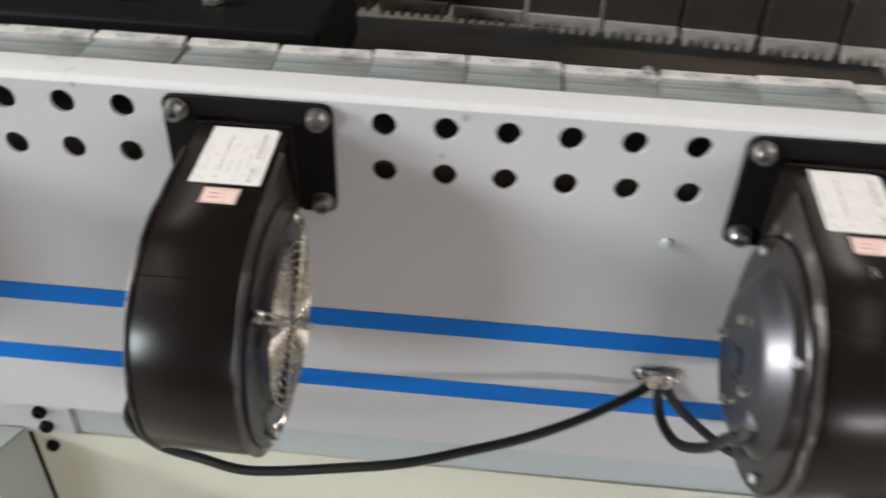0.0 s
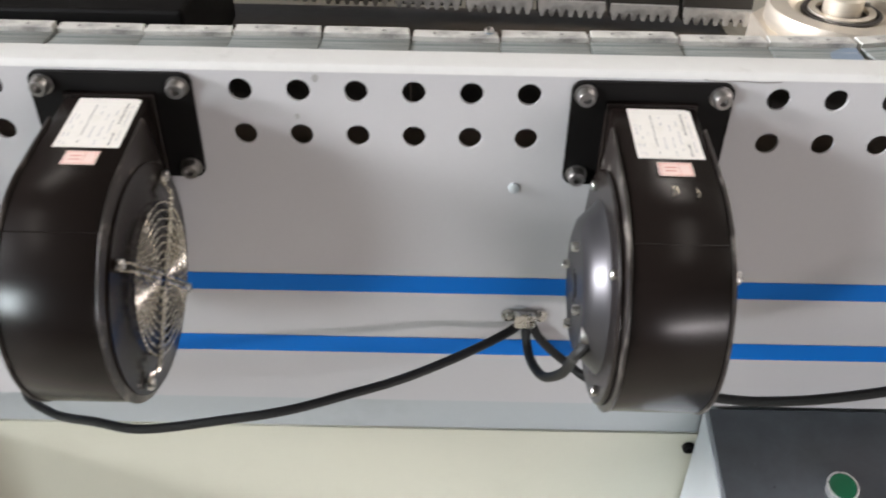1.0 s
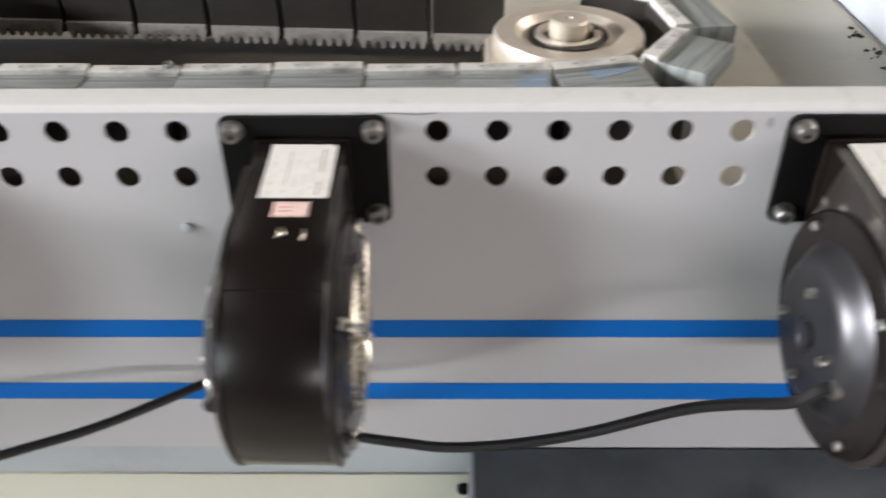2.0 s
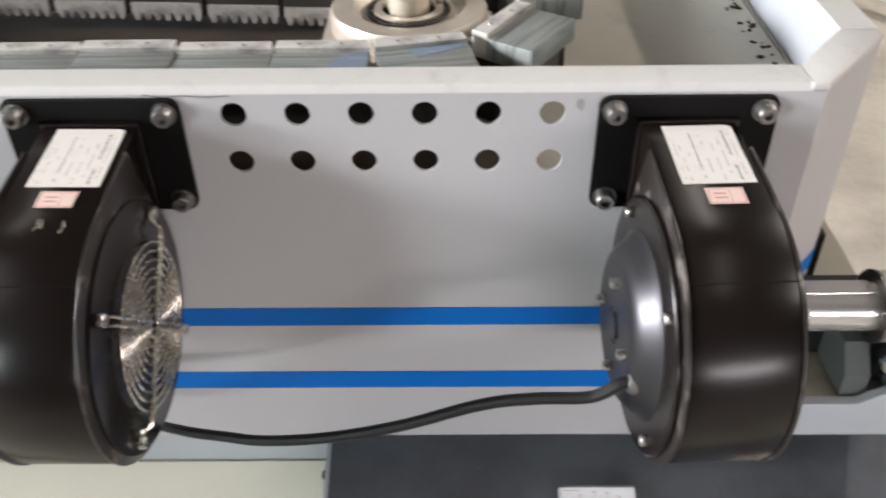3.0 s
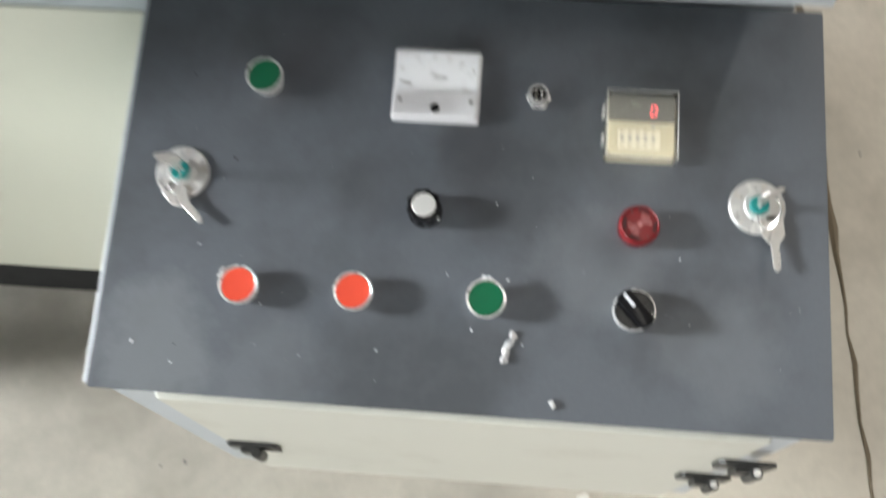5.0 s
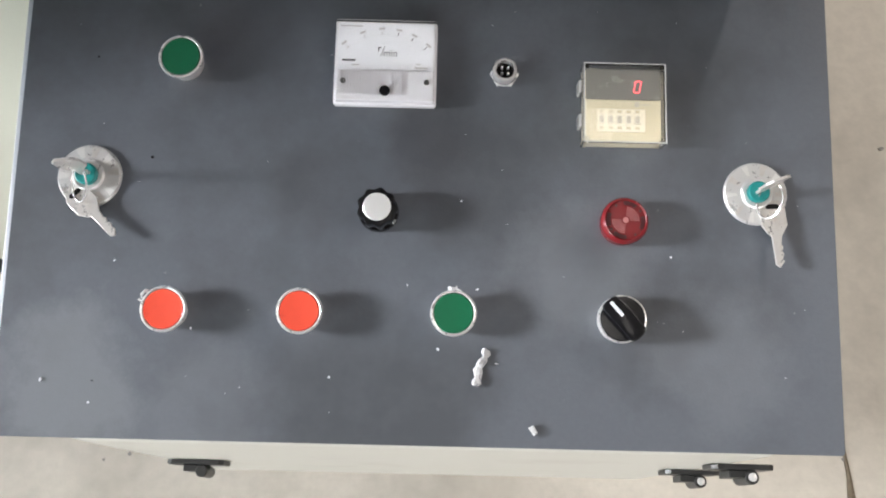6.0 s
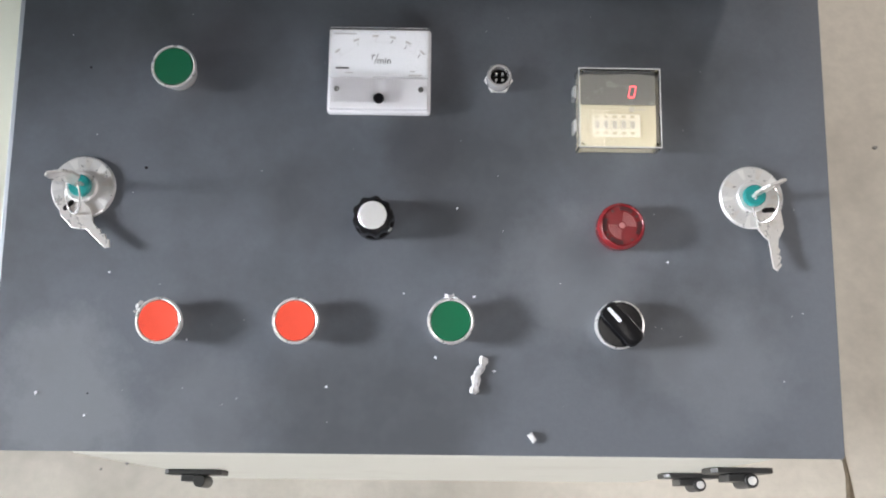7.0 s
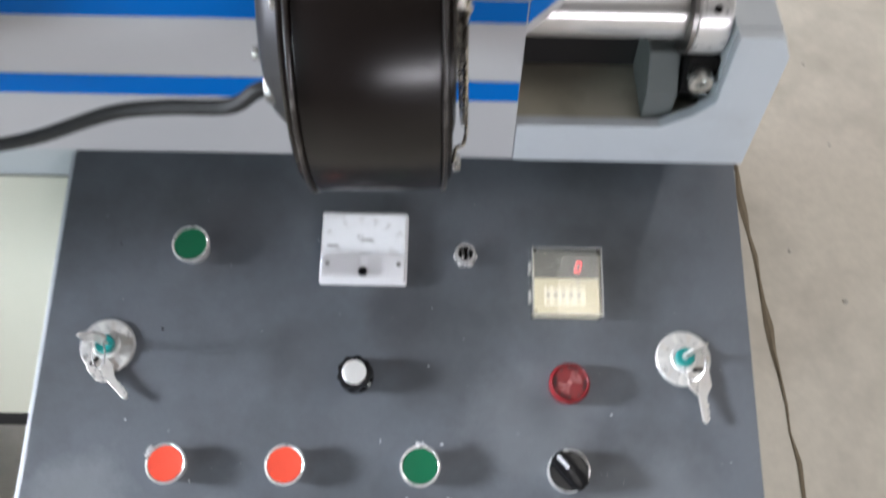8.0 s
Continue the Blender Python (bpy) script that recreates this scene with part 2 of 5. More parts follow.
def dusty(m, spots, colour, scale=26.0):
    """Lay uneven dust stains, each about a middle with a radius and a strength, over the paint of a material."""
    n, l = m.node_tree.nodes, m.node_tree.links
    b = n["Principled BSDF"]
    base = b.inputs["Base Color"].links[0].from_socket
    tc = n.new("ShaderNodeTexCoord")
    noise = n.new("ShaderNodeTexNoise")
    noise.inputs["Scale"].default_value, noise.inputs["Detail"].default_value = scale, 7
    noise.inputs["Roughness"].default_value = 0.7
    l.new(tc.outputs["Object"], noise.inputs["Vector"])
    total = None
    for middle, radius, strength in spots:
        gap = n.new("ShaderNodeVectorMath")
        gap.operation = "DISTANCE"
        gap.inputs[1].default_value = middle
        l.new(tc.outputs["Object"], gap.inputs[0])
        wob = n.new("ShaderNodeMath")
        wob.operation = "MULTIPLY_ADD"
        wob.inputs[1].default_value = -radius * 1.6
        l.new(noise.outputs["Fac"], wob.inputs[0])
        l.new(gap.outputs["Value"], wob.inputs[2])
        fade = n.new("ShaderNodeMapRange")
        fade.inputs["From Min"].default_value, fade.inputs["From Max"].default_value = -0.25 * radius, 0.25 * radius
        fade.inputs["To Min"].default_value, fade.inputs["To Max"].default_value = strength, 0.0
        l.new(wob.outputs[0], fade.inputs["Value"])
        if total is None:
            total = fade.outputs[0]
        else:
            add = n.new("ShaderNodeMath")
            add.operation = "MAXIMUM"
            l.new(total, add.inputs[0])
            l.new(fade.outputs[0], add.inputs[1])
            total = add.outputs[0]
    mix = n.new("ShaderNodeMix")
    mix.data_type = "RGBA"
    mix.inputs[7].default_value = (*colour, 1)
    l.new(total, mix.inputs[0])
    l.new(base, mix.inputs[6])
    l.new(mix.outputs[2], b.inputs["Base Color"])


dusty(PANEL, [((0.245, -0.243, 0.627), 0.055, 0.42), ((0.640, -0.215, 0.634), 0.050, 0.20), ((0.330, -0.262, 0.622), 0.050, 0.18), ((0.560, -0.165, 0.648), 0.050, 0.22)], (0.24, 0.255, 0.27))
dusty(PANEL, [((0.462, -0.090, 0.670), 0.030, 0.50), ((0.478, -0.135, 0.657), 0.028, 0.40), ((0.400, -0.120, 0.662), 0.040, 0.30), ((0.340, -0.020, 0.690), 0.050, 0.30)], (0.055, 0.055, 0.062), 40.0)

# ---- mesh helpers ----


def part(name, bm, mat, parent=None, label="", smooth=False):
    me = bpy.data.meshes.new(name)
    bmesh.ops.recalc_face_normals(bm, faces=bm.faces)
    bm.to_mesh(me)
    bm.free()
    me.materials.append(mat)
    if smooth:
        for p in me.polygons:
            p.use_smooth = True
        me.set_sharp_from_angle(angle=radians(35))
    ob = new(name, me)
    ob.parent = parent
    if label:
        ob["label"] = label
    return ob


def thing(name, label, category, m=None, group="", kind=""):
    ob = new(name)
    ob.empty_display_size = 0.02
    if m is not None:
        ob.matrix_world = m
    return tagged(ob, label, category, group, kind)


def box(x0, x1, y0, y1, z0, z1, bevel=0.0, seg=2, bm=None):
    b = bmesh.new()
    bmesh.ops.create_cube(b, size=1)
    for v in b.verts:
        v.co = Vector((x0 if v.co.x < 0 else x1, y0 if v.co.y < 0 else y1, z0 if v.co.z < 0 else z1))
    if bevel:
        bmesh.ops.bevel(b, geom=b.edges[:], offset=bevel, segments=seg, affect="EDGES", profile=0.5)
    if bm is None:
        return b
    join(bm, b)
    return bm


def join(bm, other, m=None):
    me = bpy.data.meshes.new("tmp")
    if m is not None:
        bmesh.ops.transform(other, matrix=m, verts=other.verts)
    other.to_mesh(me)
    other.free()
    bm.from_mesh(me)
    bpy.data.meshes.remove(me)
    return bm


def prism(points, lo, hi, axis="x", bevel=0.0, seg=2):
    """A flat outline, given in the two other axes in order, drawn out along an axis."""
    b = bmesh.new()
    put = {"x": lambda p, h: (h, p[0], p[1]), "y": lambda p, h: (p[0], h, p[1]), "z": lambda p, h: (p[0], p[1], h)}[axis]
    a = [b.verts.new(put(p, lo)) for p in points]
    c = [b.verts.new(put(p, hi)) for p in points]
    b.faces.new(a)
    b.faces.new(c[::-1])
    for i in range(len(points)):
        j = (i + 1) % len(points)
        b.faces.new((a[i], c[i], c[j], a[j]))
    bmesh.ops.recalc_face_normals(b, faces=b.faces)
    if bevel:
        ends = [e for e in b.edges if abs(sum((v.co - e.verts[0].co).length for v in e.verts)) > 0 and len({round({"x": v.co.x, "y": v.co.y, "z": v.co.z}[axis], 6) for v in e.verts}) == 1]
        bmesh.ops.bevel(b, geom=ends, offset=bevel, segments=seg, affect="EDGES", profile=0.5)
    return b


def lathe(profile, n=40, m=None, bm=None):
    """Rings of (radius, height) about z, closed at the ends."""
    b = bmesh.new()
    rings = []
    for r, h in profile:
        if r < 1e-6:
            rings.append([b.verts.new((0, 0, h))])
        else:
            rings.append([b.verts.new((r * math.cos(2 * math.pi * i / n), r * math.sin(2 * math.pi * i / n), h)) for i in range(n)])
    for p, q in zip(rings, rings[1:]):
        for i in range(n):
            j = (i + 1) % n
            if len(p) == 1 and len(q) == 1:
                continue
            if len(p) == 1:
                b.faces.new((p[0], q[i], q[j]))
            elif len(q) == 1:
                b.faces.new((p[i], q[0], p[j]))
            else:
                b.faces.new((p[i], q[i], q[j], p[j]))
    for ring in (rings[0], rings[-1]):
        if len(ring) > 2:
            b.faces.new(ring)
    if m is not None:
        bmesh.ops.transform(b, matrix=m, verts=b.verts)
    if bm is None:
        return b
    return join(bm, b)


def tube(points, radius, n=10, closed=False, bm=None, smooth_steps=6):
    """A round bar swept along a smooth line through the points."""
    pts = [Vector(p) for p in points]
    if smooth_steps > 1:
        k, out = len(pts), []
        for i in range(k if closed else k - 1):
            p0, p1, p2, p3 = (pts[(i + d) % k] if closed else pts[min(max(i + d, 0), k - 1)] for d in (-1, 0, 1, 2))
            for s in range(smooth_steps):
                u = s / smooth_steps
                out.append(0.5 * ((2 * p1) + (p2 - p0) * u + (2 * p0 - 5 * p1 + 4 * p2 - p3) * u * u + (3 * p1 - p0 - 3 * p2 + p3) * u ** 3))
        if not closed:
            out.append(pts[-1])
        pts = out
    b = bmesh.new()
    k = len(pts)
    side = Vector((0, 0, 1))
    rings = []
    for i, p in enumerate(pts):
        d = (pts[(i + 1) % k] - pts[i - 1]) if closed else (pts[min(i + 1, k - 1)] - pts[max(i - 1, 0)])
        d.normalize()
        if abs(d.dot(side)) > 0.97:
            side = Vector((0, 1, 0)) if abs(d.y) < 0.9 else Vector((1, 0, 0))
        u = (side - d * side.dot(d)).normalized()
        side = u
        w = d.cross(u)
        rings.append([b.verts.new(p + radius * (u * math.cos(2 * math.pi * a / n) + w * math.sin(2 * math.pi * a / n))) for a in range(n)])
    for i in range(k if closed else k - 1):
        p, q = rings[i], rings[(i + 1) % k]
        for a in range(n):
            c = (a + 1) % n
            b.faces.new((p[a], p[c], q[c], q[a]))
    if not closed:
        b.faces.new(rings[0])
        b.faces.new(rings[-1][::-1])
    if bm is None:
        return b
    return join(bm, b)


def sheet(outline, m, thick=0.0003):
    """A thin flat piece with the outline in x and y, laid at the pose m."""
    b = prism(outline, 0.0, thick, "z")
    bmesh.ops.transform(b, matrix=m, verts=b.verts)
    return b


def rect(x0, x1, y0, y1):
    return [(x0, y0), (x1, y0), (x1, y1), (x0, y1)]


def rounded(x0, x1, y0, y1, r, n=5):
    out = []
    for cx, cy, a0 in ((x1 - r, y1 - r, 0), (x0 + r, y1 - r, 90), (x0 + r, y0 + r, 180), (x1 - r, y0 + r, 270)):
        for i in range(n + 1):
            a = radians(a0 + 90 * i / n)
            out.append((cx + r * math.cos(a), cy + r * math.sin(a)))
    return out


def disc(r, n=32, cx=0.0, cy=0.0):
    return [(cx + r * math.cos(2 * math.pi * i / n), cy + r * math.sin(2 * math.pi * i / n)) for i in range(n)]


def writing(name, text, size, m, mat, parent, thick=0.0001, align="CENTER"):
    """Letters in the built-in font, turned into a mesh."""
    cu = bpy.data.curves.new("tmp", "FONT")
    cu.body, cu.size, cu.extrude, cu.align_x, cu.align_y = text, size, thick, align, "CENTER"
    tmp = bpy.data.objects.new("tmp", cu)
    scene.collection.objects.link(tmp)
    me = bpy.data.meshes.new_from_object(tmp.evaluated_get(bpy.context.evaluated_depsgraph_get()))
    bpy.data.objects.remove(tmp)
    bpy.data.curves.remove(cu)
    me.transform(m)
    me.materials.clear()
    me.materials.append(mat)
    ob = new(name, me)
    ob.parent = parent
    return ob


def screw(r, h, m, mat=None, parent=None, name="screw", hexed=True, n=24):
    """A bolt head with a chamfer and a hexagon socket or a slot."""
    prof = [(r, 0), (r, h * 0.8), (r * 0.86, h)]
    prof += [(r * 0.5, h), (r * 0.46, h * 0.45), (0, h * 0.45)] if hexed else [(r * 0.4, h * 1.12), (0, h * 1.15)]
    return part(name, lathe([(0, 0)] + prof, n, m), mat or ZINC, parent, smooth=True)


FRONT = pose(0, 0, 0, 90, 0, 0)  # local z comes to face -y

# ---- the hall ----
HX0, HX1, HY0, HY1, HZ = -7.0, 9.0, -5.5, 9.0, 4.7
tagged(part("floor", box(HX0 - 0.2, HX1 + 0.2, HY0 - 0.2, HY1 + 0.2, FLOOR - 0.2, FLOOR), CONCRETE), "worn beige concrete workshop floor with stains and dust", "floor", kind="structure")
tagged(part("ceiling", box(HX0 - 0.2, HX1 + 0.2, HY0 - 0.2, HY1 + 0.2, HZ, HZ + 0.2), CEIL), "plain grey hall ceiling", "ceiling", kind="structure")
tagged(part("wall_east", box(HX1, HX1 + 0.2, HY0, HY1, FLOOR, HZ), WALLM), "plain grey hall wall", "wall", kind="structure")
tagged(part("wall_north", box(HX0, HX1, HY1, HY1 + 0.2, FLOOR, HZ), WALLM), "plain grey hall wall", "wall", kind="structure")
west = box(HX0 - 0.2, HX0, HY0, HY1, FLOOR, 1.9)
box(HX0 - 0.2, HX0, HY0, HY1, 3.6, HZ, bm=west)
box(HX0 - 0.2, HX0, HY0, -2.1, 1.9, 3.6, bm=west)
box(HX0 - 0.2, HX0, 0.3, HY1, 1.9, 3.6, bm=west)
tagged(part("wall_west", west, WALLM), "grey hall wall with a window opening", "wall", kind="structure")
south = box(HX0, -6.15, HY0 - 0.2, HY0, FLOOR, HZ)
box(-4.55, 0.8, HY0 - 0.2, HY0, FLOOR, HZ, bm=south)
box(4.4, HX1, HY0 - 0.2, HY0, FLOOR, HZ, bm=south)
box(0.8, 4.4, HY0 - 0.2, HY0, FLOOR, 0.9, bm=south)
box(0.8, 4.4, HY0 - 0.2, HY0, 1.4, HZ, bm=south)
box(-6.15, -4.55, HY0 - 0.2, HY0, 2.9, HZ, bm=south)
tagged(part("wall_south", south, WALLM), "grey hall wall with an open doorway and a window", "wall", kind="structure")

rng = random.Random(4)
joint = bmesh.new()
prev = None
for i in range(121):
    y = -1.6 + i * 0.05
    x = 1.067 + 0.0035 * math.sin(y * 3.1) + rng.uniform(-0.0030, 0.0030)
    w = 0.0046 + rng.uniform(-0.0030, 0.0040)
    cur = [joint.verts.new((x - w, y, FLOOR + 0.0006)), joint.verts.new((x, y, FLOOR + 0.0018 + rng.uniform(0, 0.002))), joint.verts.new((x + w, y, FLOOR + 0.0006))]
    if prev:
        joint.faces.new((prev[0], cur[0], cur[1], prev[1]))
        joint.faces.new((prev[1], cur[1], cur[2], prev[2]))
    prev = cur
tagged(part("floor_joint", joint, CRACK), "dirt-filled joint line across the concrete floor", "floor joint", kind="structure")

# ---- side panel with its holes, top flange and stripes ----
X_LEFT, X_RIGHT = -0.95, 0.54
HOLE_R, ROWS_Z = 0.0082, (1.05, 1.0154)
COLUMNS = [g + 0.04 * i for g in (-0.944, -0.572, -0.2, 0.172) for i in range(6)]
COLUMNS = [c for c in COLUMNS if c > X_LEFT + 0.03]


def perforated():
    """Front and back skins built cell by cell round the holes, with the hole walls."""
    b = bmesh.new()
    back = 0.0025

    def quad(x0, x1, z0, z1):
        for y in (0.0, back):
            b.faces.new([b.verts.new((x, y, z)) for x, z in ((x0, z0), (x1, z0), (x1, z1), (x0, z1))])

    def cell(cx, cz, x0, x1, z0, z1, n=32):
        ring = []
        for i in range(n):
            a = 2 * math.pi * (i + 0.5) / n
            dx, dz = math.cos(a), math.sin(a)
            s = min(((x1 - cx) if dx > 0 else (cx - x0)) / max(abs(dx), 1e-9), ((z1 - cz) if dz > 0 else (cz - z0)) / max(abs(dz), 1e-9))
            ring.append(((cx + HOLE_R * dx, cz + HOLE_R * dz), (cx + s * dx, cz + s * dz)))
        corners = [(x1, z1), (x0, z1), (x0, z0), (x1, z0)]
        for y in (0.0, back):
            for i in range(n):
                j = (i + 1) % n
                p, q = ring[i], ring[j]
                pts = [p[0], p[1]]
                for c in corners:
                    if abs(p[1][0] - q[1][0]) > 1e-7 and abs(p[1][1] - q[1][1]) > 1e-7 and \
                            min(abs(c[0] - p[1][0]) + abs(c[1] - q[1][1]), abs(c[0] - q[1][0]) + abs(c[1] - p[1][1])) < 1e-6:
                        pts.append(c)
                pts += [q[1], q[0]]
                b.faces.new([b.verts.new((u, y, v)) for u, v in pts])
        for i in range(n):
            j = (i + 1) % n
            p, q = ring[i][0], ring[j][0]
            b.faces.new([b.verts.new(v) for v in ((p[0], 0, p[1]), (q[0], 0, q[1]), (q[0], back, q[1]), (p[0], back, p[1]))])

    top, mid, low = 1.064, 0.5 * (ROWS_Z[0] + ROWS_Z[1]), 0.998
    quad(X_LEFT, X_RIGHT, 0.745, low)
    x = X_LEFT
    for c in COLUMNS:
        if c - 0.02 > x + 1e-6:
            quad(x, c - 0.02, low, top)
        cell(c, ROWS_Z[0], c - 0.02, c + 0.02, mid, top)
        cell(c, ROWS_Z[1], c - 0.02, c + 0.02, low, mid)
        x = c + 0.02
    quad(x, X_RIGHT, low, top)
    for x0, x1, z0, z1 in ((X_LEFT, X_RIGHT, 0.745, 0.745), (X_RIGHT, X_RIGHT, 0.745, top)):
        b.faces.new([b.verts.new(v) for v in ((x0, 0, z0), (x1, 0, z0 if x0 != x1 else z1), (x1, back, z0 if x0 != x1 else z1), (x0, back, z0))])
    bmesh.ops.remove_doubles(b, verts=b.verts, dist=1e-6)
    return b


def bent(path, x0, x1):
    """A folded strip: the outline runs in y and z."""
    return prism(path, x0, x1, "x")


panel = thing("side_panel", "grey painted steel side panel with round holes and blue stripes", "machine panel")
part("plate", perforated(), GREY, panel)
flange = [(0.0, 1.064), (0.0006, 1.0668), (0.0022, 1.0688), (0.005, 1.0695), (0.0252, 1.0695), (0.0252, 1.067), (0.0055, 1.067), (0.0035, 1.0655), (0.0025, 1.064)]
part("top_flange", bent(flange, X_LEFT, 0.530), EDGE, panel, "worn top fold of the panel, coloured lighter for light from above", smooth=True)
CH0, CH1 = Vector((0.54, 0.0, 0)), Vector((0.600, 0.070, 0))
chd = (CH1 - CH0).normalized()
chn = Vector((chd.y, -chd.x, 0))


def along(s0, s1, out0, out1, z0, z1):
    """A slab along the chamfered corner."""
    pts = [CH0 + chd * s0 + chn * out0, CH0 + chd * s1 + chn * out0, CH0 + chd * s1 + chn * out1, CH0 + chd * s0 + chn * out1]
    return prism([(p.x, p.y) for p in pts], z0, z1, "z")


CHL = (CH1 - CH0).length
part("corner_plate", along(0.0, CHL, 0.0, -0.0025, 0.862, 1.0655), GREY, panel, "angled corner of the panel")
part("corner_flange", prism([(0.5302, -0.0006), (0.5402, -0.0006), (0.6008, 0.0697), (0.6008, 0.0800), (0.575, 0.0800), (0.5302, 0.0252)], 1.0642, 1.0697, "z", 0.0012), EDGE, panel, smooth=True)
part("end_plate", box(0.5975, 0.600, 0.070, 0.47, 0.862, 1.067), SHEET, panel, "pale blue-grey end plate")
part("end_flange", box(0.575, 0.6005, 0.0803, 0.47, 1.0672, 1.0697), EDGE, panel)
part("rear_plate", box(X_LEFT, 0.600, 0.47, 0.4725, 0.75, 1.067), SHEET, panel)
for z0, z1 in ((0.871, 0.8881), (0.8035, 0.8214)):
    part("stripe", box(X_LEFT, X_RIGHT - 0.0004, -0.0007, -0.0001, z0, z1), BLUE, panel, "bright blue painted stripe")
part("stripe", along(0.0006, CHL - 0.001, 0.0007, 0.0001, 0.871, 0.8881), BLUE, panel, "bright blue painted stripe")
screw(0.0042, 0.002, pose(-0.006, -0.0002, 0.974) @ FRONT, RAIL, panel, hexed=False)
# grease marks and a scratch on the paint
rng = random.Random(11)


def blot(r, seed, squash=1.0, n=18):
    g = random.Random(seed)
    return [(r * (0.7 + 0.5 * g.random()) * math.cos(2 * math.pi * i / n), squash * r * (0.7 + 0.5 * g.random()) * math.sin(2 * math.pi * i / n)) for i in range(n)]


for x, z, r, s in ((-0.1475, 1.0595, 0.0024, 1), (-0.162, 1.030, 0.0016, 2), (0.389, 1.056, 0.0028, 3), (-0.402, 1.063, 0.0015, 4)):
    part("grease_mark", sheet(blot(r, s, 1.5), pose(x, -0.0001, z) @ FRONT, 0.00025), FAINTMARK, panel, "small faint grease mark")
part("scratch", tube([(0.118, -0.0001, 1.0642), (0.129, -0.0001, 1.0628), (0.142, -0.0001, 1.0634), (0.158, -0.0001, 1.0626), (0.171, -0.0001, 1.0634)], 0.0004, 5), SMUDGE, panel, "thin dark scratch in the paint")

rail = thing("frame_rail", "blue-grey painted square frame rail under the side panel", "frame rail")
for rx0, rx1 in ((X_LEFT, -0.5065), (-0.5055, 0.2), (0.2005, 0.70)):
    part("rail_section", box(rx0, rx1, 0.040, 0.09, 0.655, 0.7445, 0.003), RAIL, rail)
end = thing("joint_plate", "grey bolted joint plate on the frame rail", "joint plate")
part("plate", box(-0.60, -0.508, 0.037, 0.0398, 0.662, 0.715, 0.0008), GREY, end)
for bx, bz in ((-0.5363, 0.6934), (-0.5342, 0.6736)):
    screw(0.0065, 0.006, pose(bx, 0.0368, bz) @ FRONT, MATT, end, "bolt")
lower = thing("lower_panel", "plain cream painted sheet-metal lower machine panel", "machine panel")
part("sheet", box(-0.552, 0.212, 0.0372, 0.0420, 0.167, 0.664), CREAM, lower)
for bx, bz in ((0.1925, 0.6465), (-0.535, 0.645), (0.1925, 0.19), (-0.535, 0.19)):
    screw(0.0062, 0.0055, pose(bx, 0.0370, bz) @ FRONT, MATT, lower, "bolt")
core = thing("support_stand", "machine underbody box blackened for inner shade, on square legs", "machine stand")
# Black boxes added for the shade inside and beneath the machine.
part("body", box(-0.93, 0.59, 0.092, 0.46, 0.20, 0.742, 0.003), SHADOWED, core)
part("under_shade", box(-0.93, 0.50, 0.135, 0.46, FLOOR, 0.1998, 0.003), SHADOWED, core, "black block for the shade under the machine")
for lx in (-0.90, 0.52):
    for ly in (0.07, 0.40):
        part("leg", box(lx, lx + 0.05, ly, ly + 0.05, FLOOR, 0.20, 0.002), RAIL, core)
side = thing("neighbour_cabinet", "grey-green painted cabinet side beside the cream panel", "cabinet")
part("body", prism([(-0.95, 0.036), (-0.556, 0.036), (-0.600, -0.075), (-0.95, -0.075)], FLOOR, 0.668, "z", 0.002), PATCH, side)

# ---- mould chain, deck and bearing on top ----
deck = thing("machine_deck", "oily beige steel deck round the mould chain", "machine deck")
part("plate", prism([(X_LEFT, 0.0045), (0.537, 0.0045), (0.596, 0.0735), (0.596, 0.469), (X_LEFT, 0.469)], 0.983, 0.990, "z"), DECK, deck)
part("channel", box(X_LEFT, 0.21, 0.056, 0.300, 0.9902, 0.994), OILY, deck, "brown oily channel floor")
part("channel", box(X_LEFT, 0.345, 0.006, 0.0555, 0.9902, 0.994), OILY, deck, "brown oily channel floor")
part("dark_seam", tube([(0.5925, 0.082, 0.9905), (0.593, 0.20, 0.9905), (0.592, 0.32, 0.9905), (0.593, 0.455, 0.9905)], 0.0016, 6), SMUDGE, deck, "dark oily seam along the deck's edge")
HUB = Vector((0.2765, 0.170, 0))


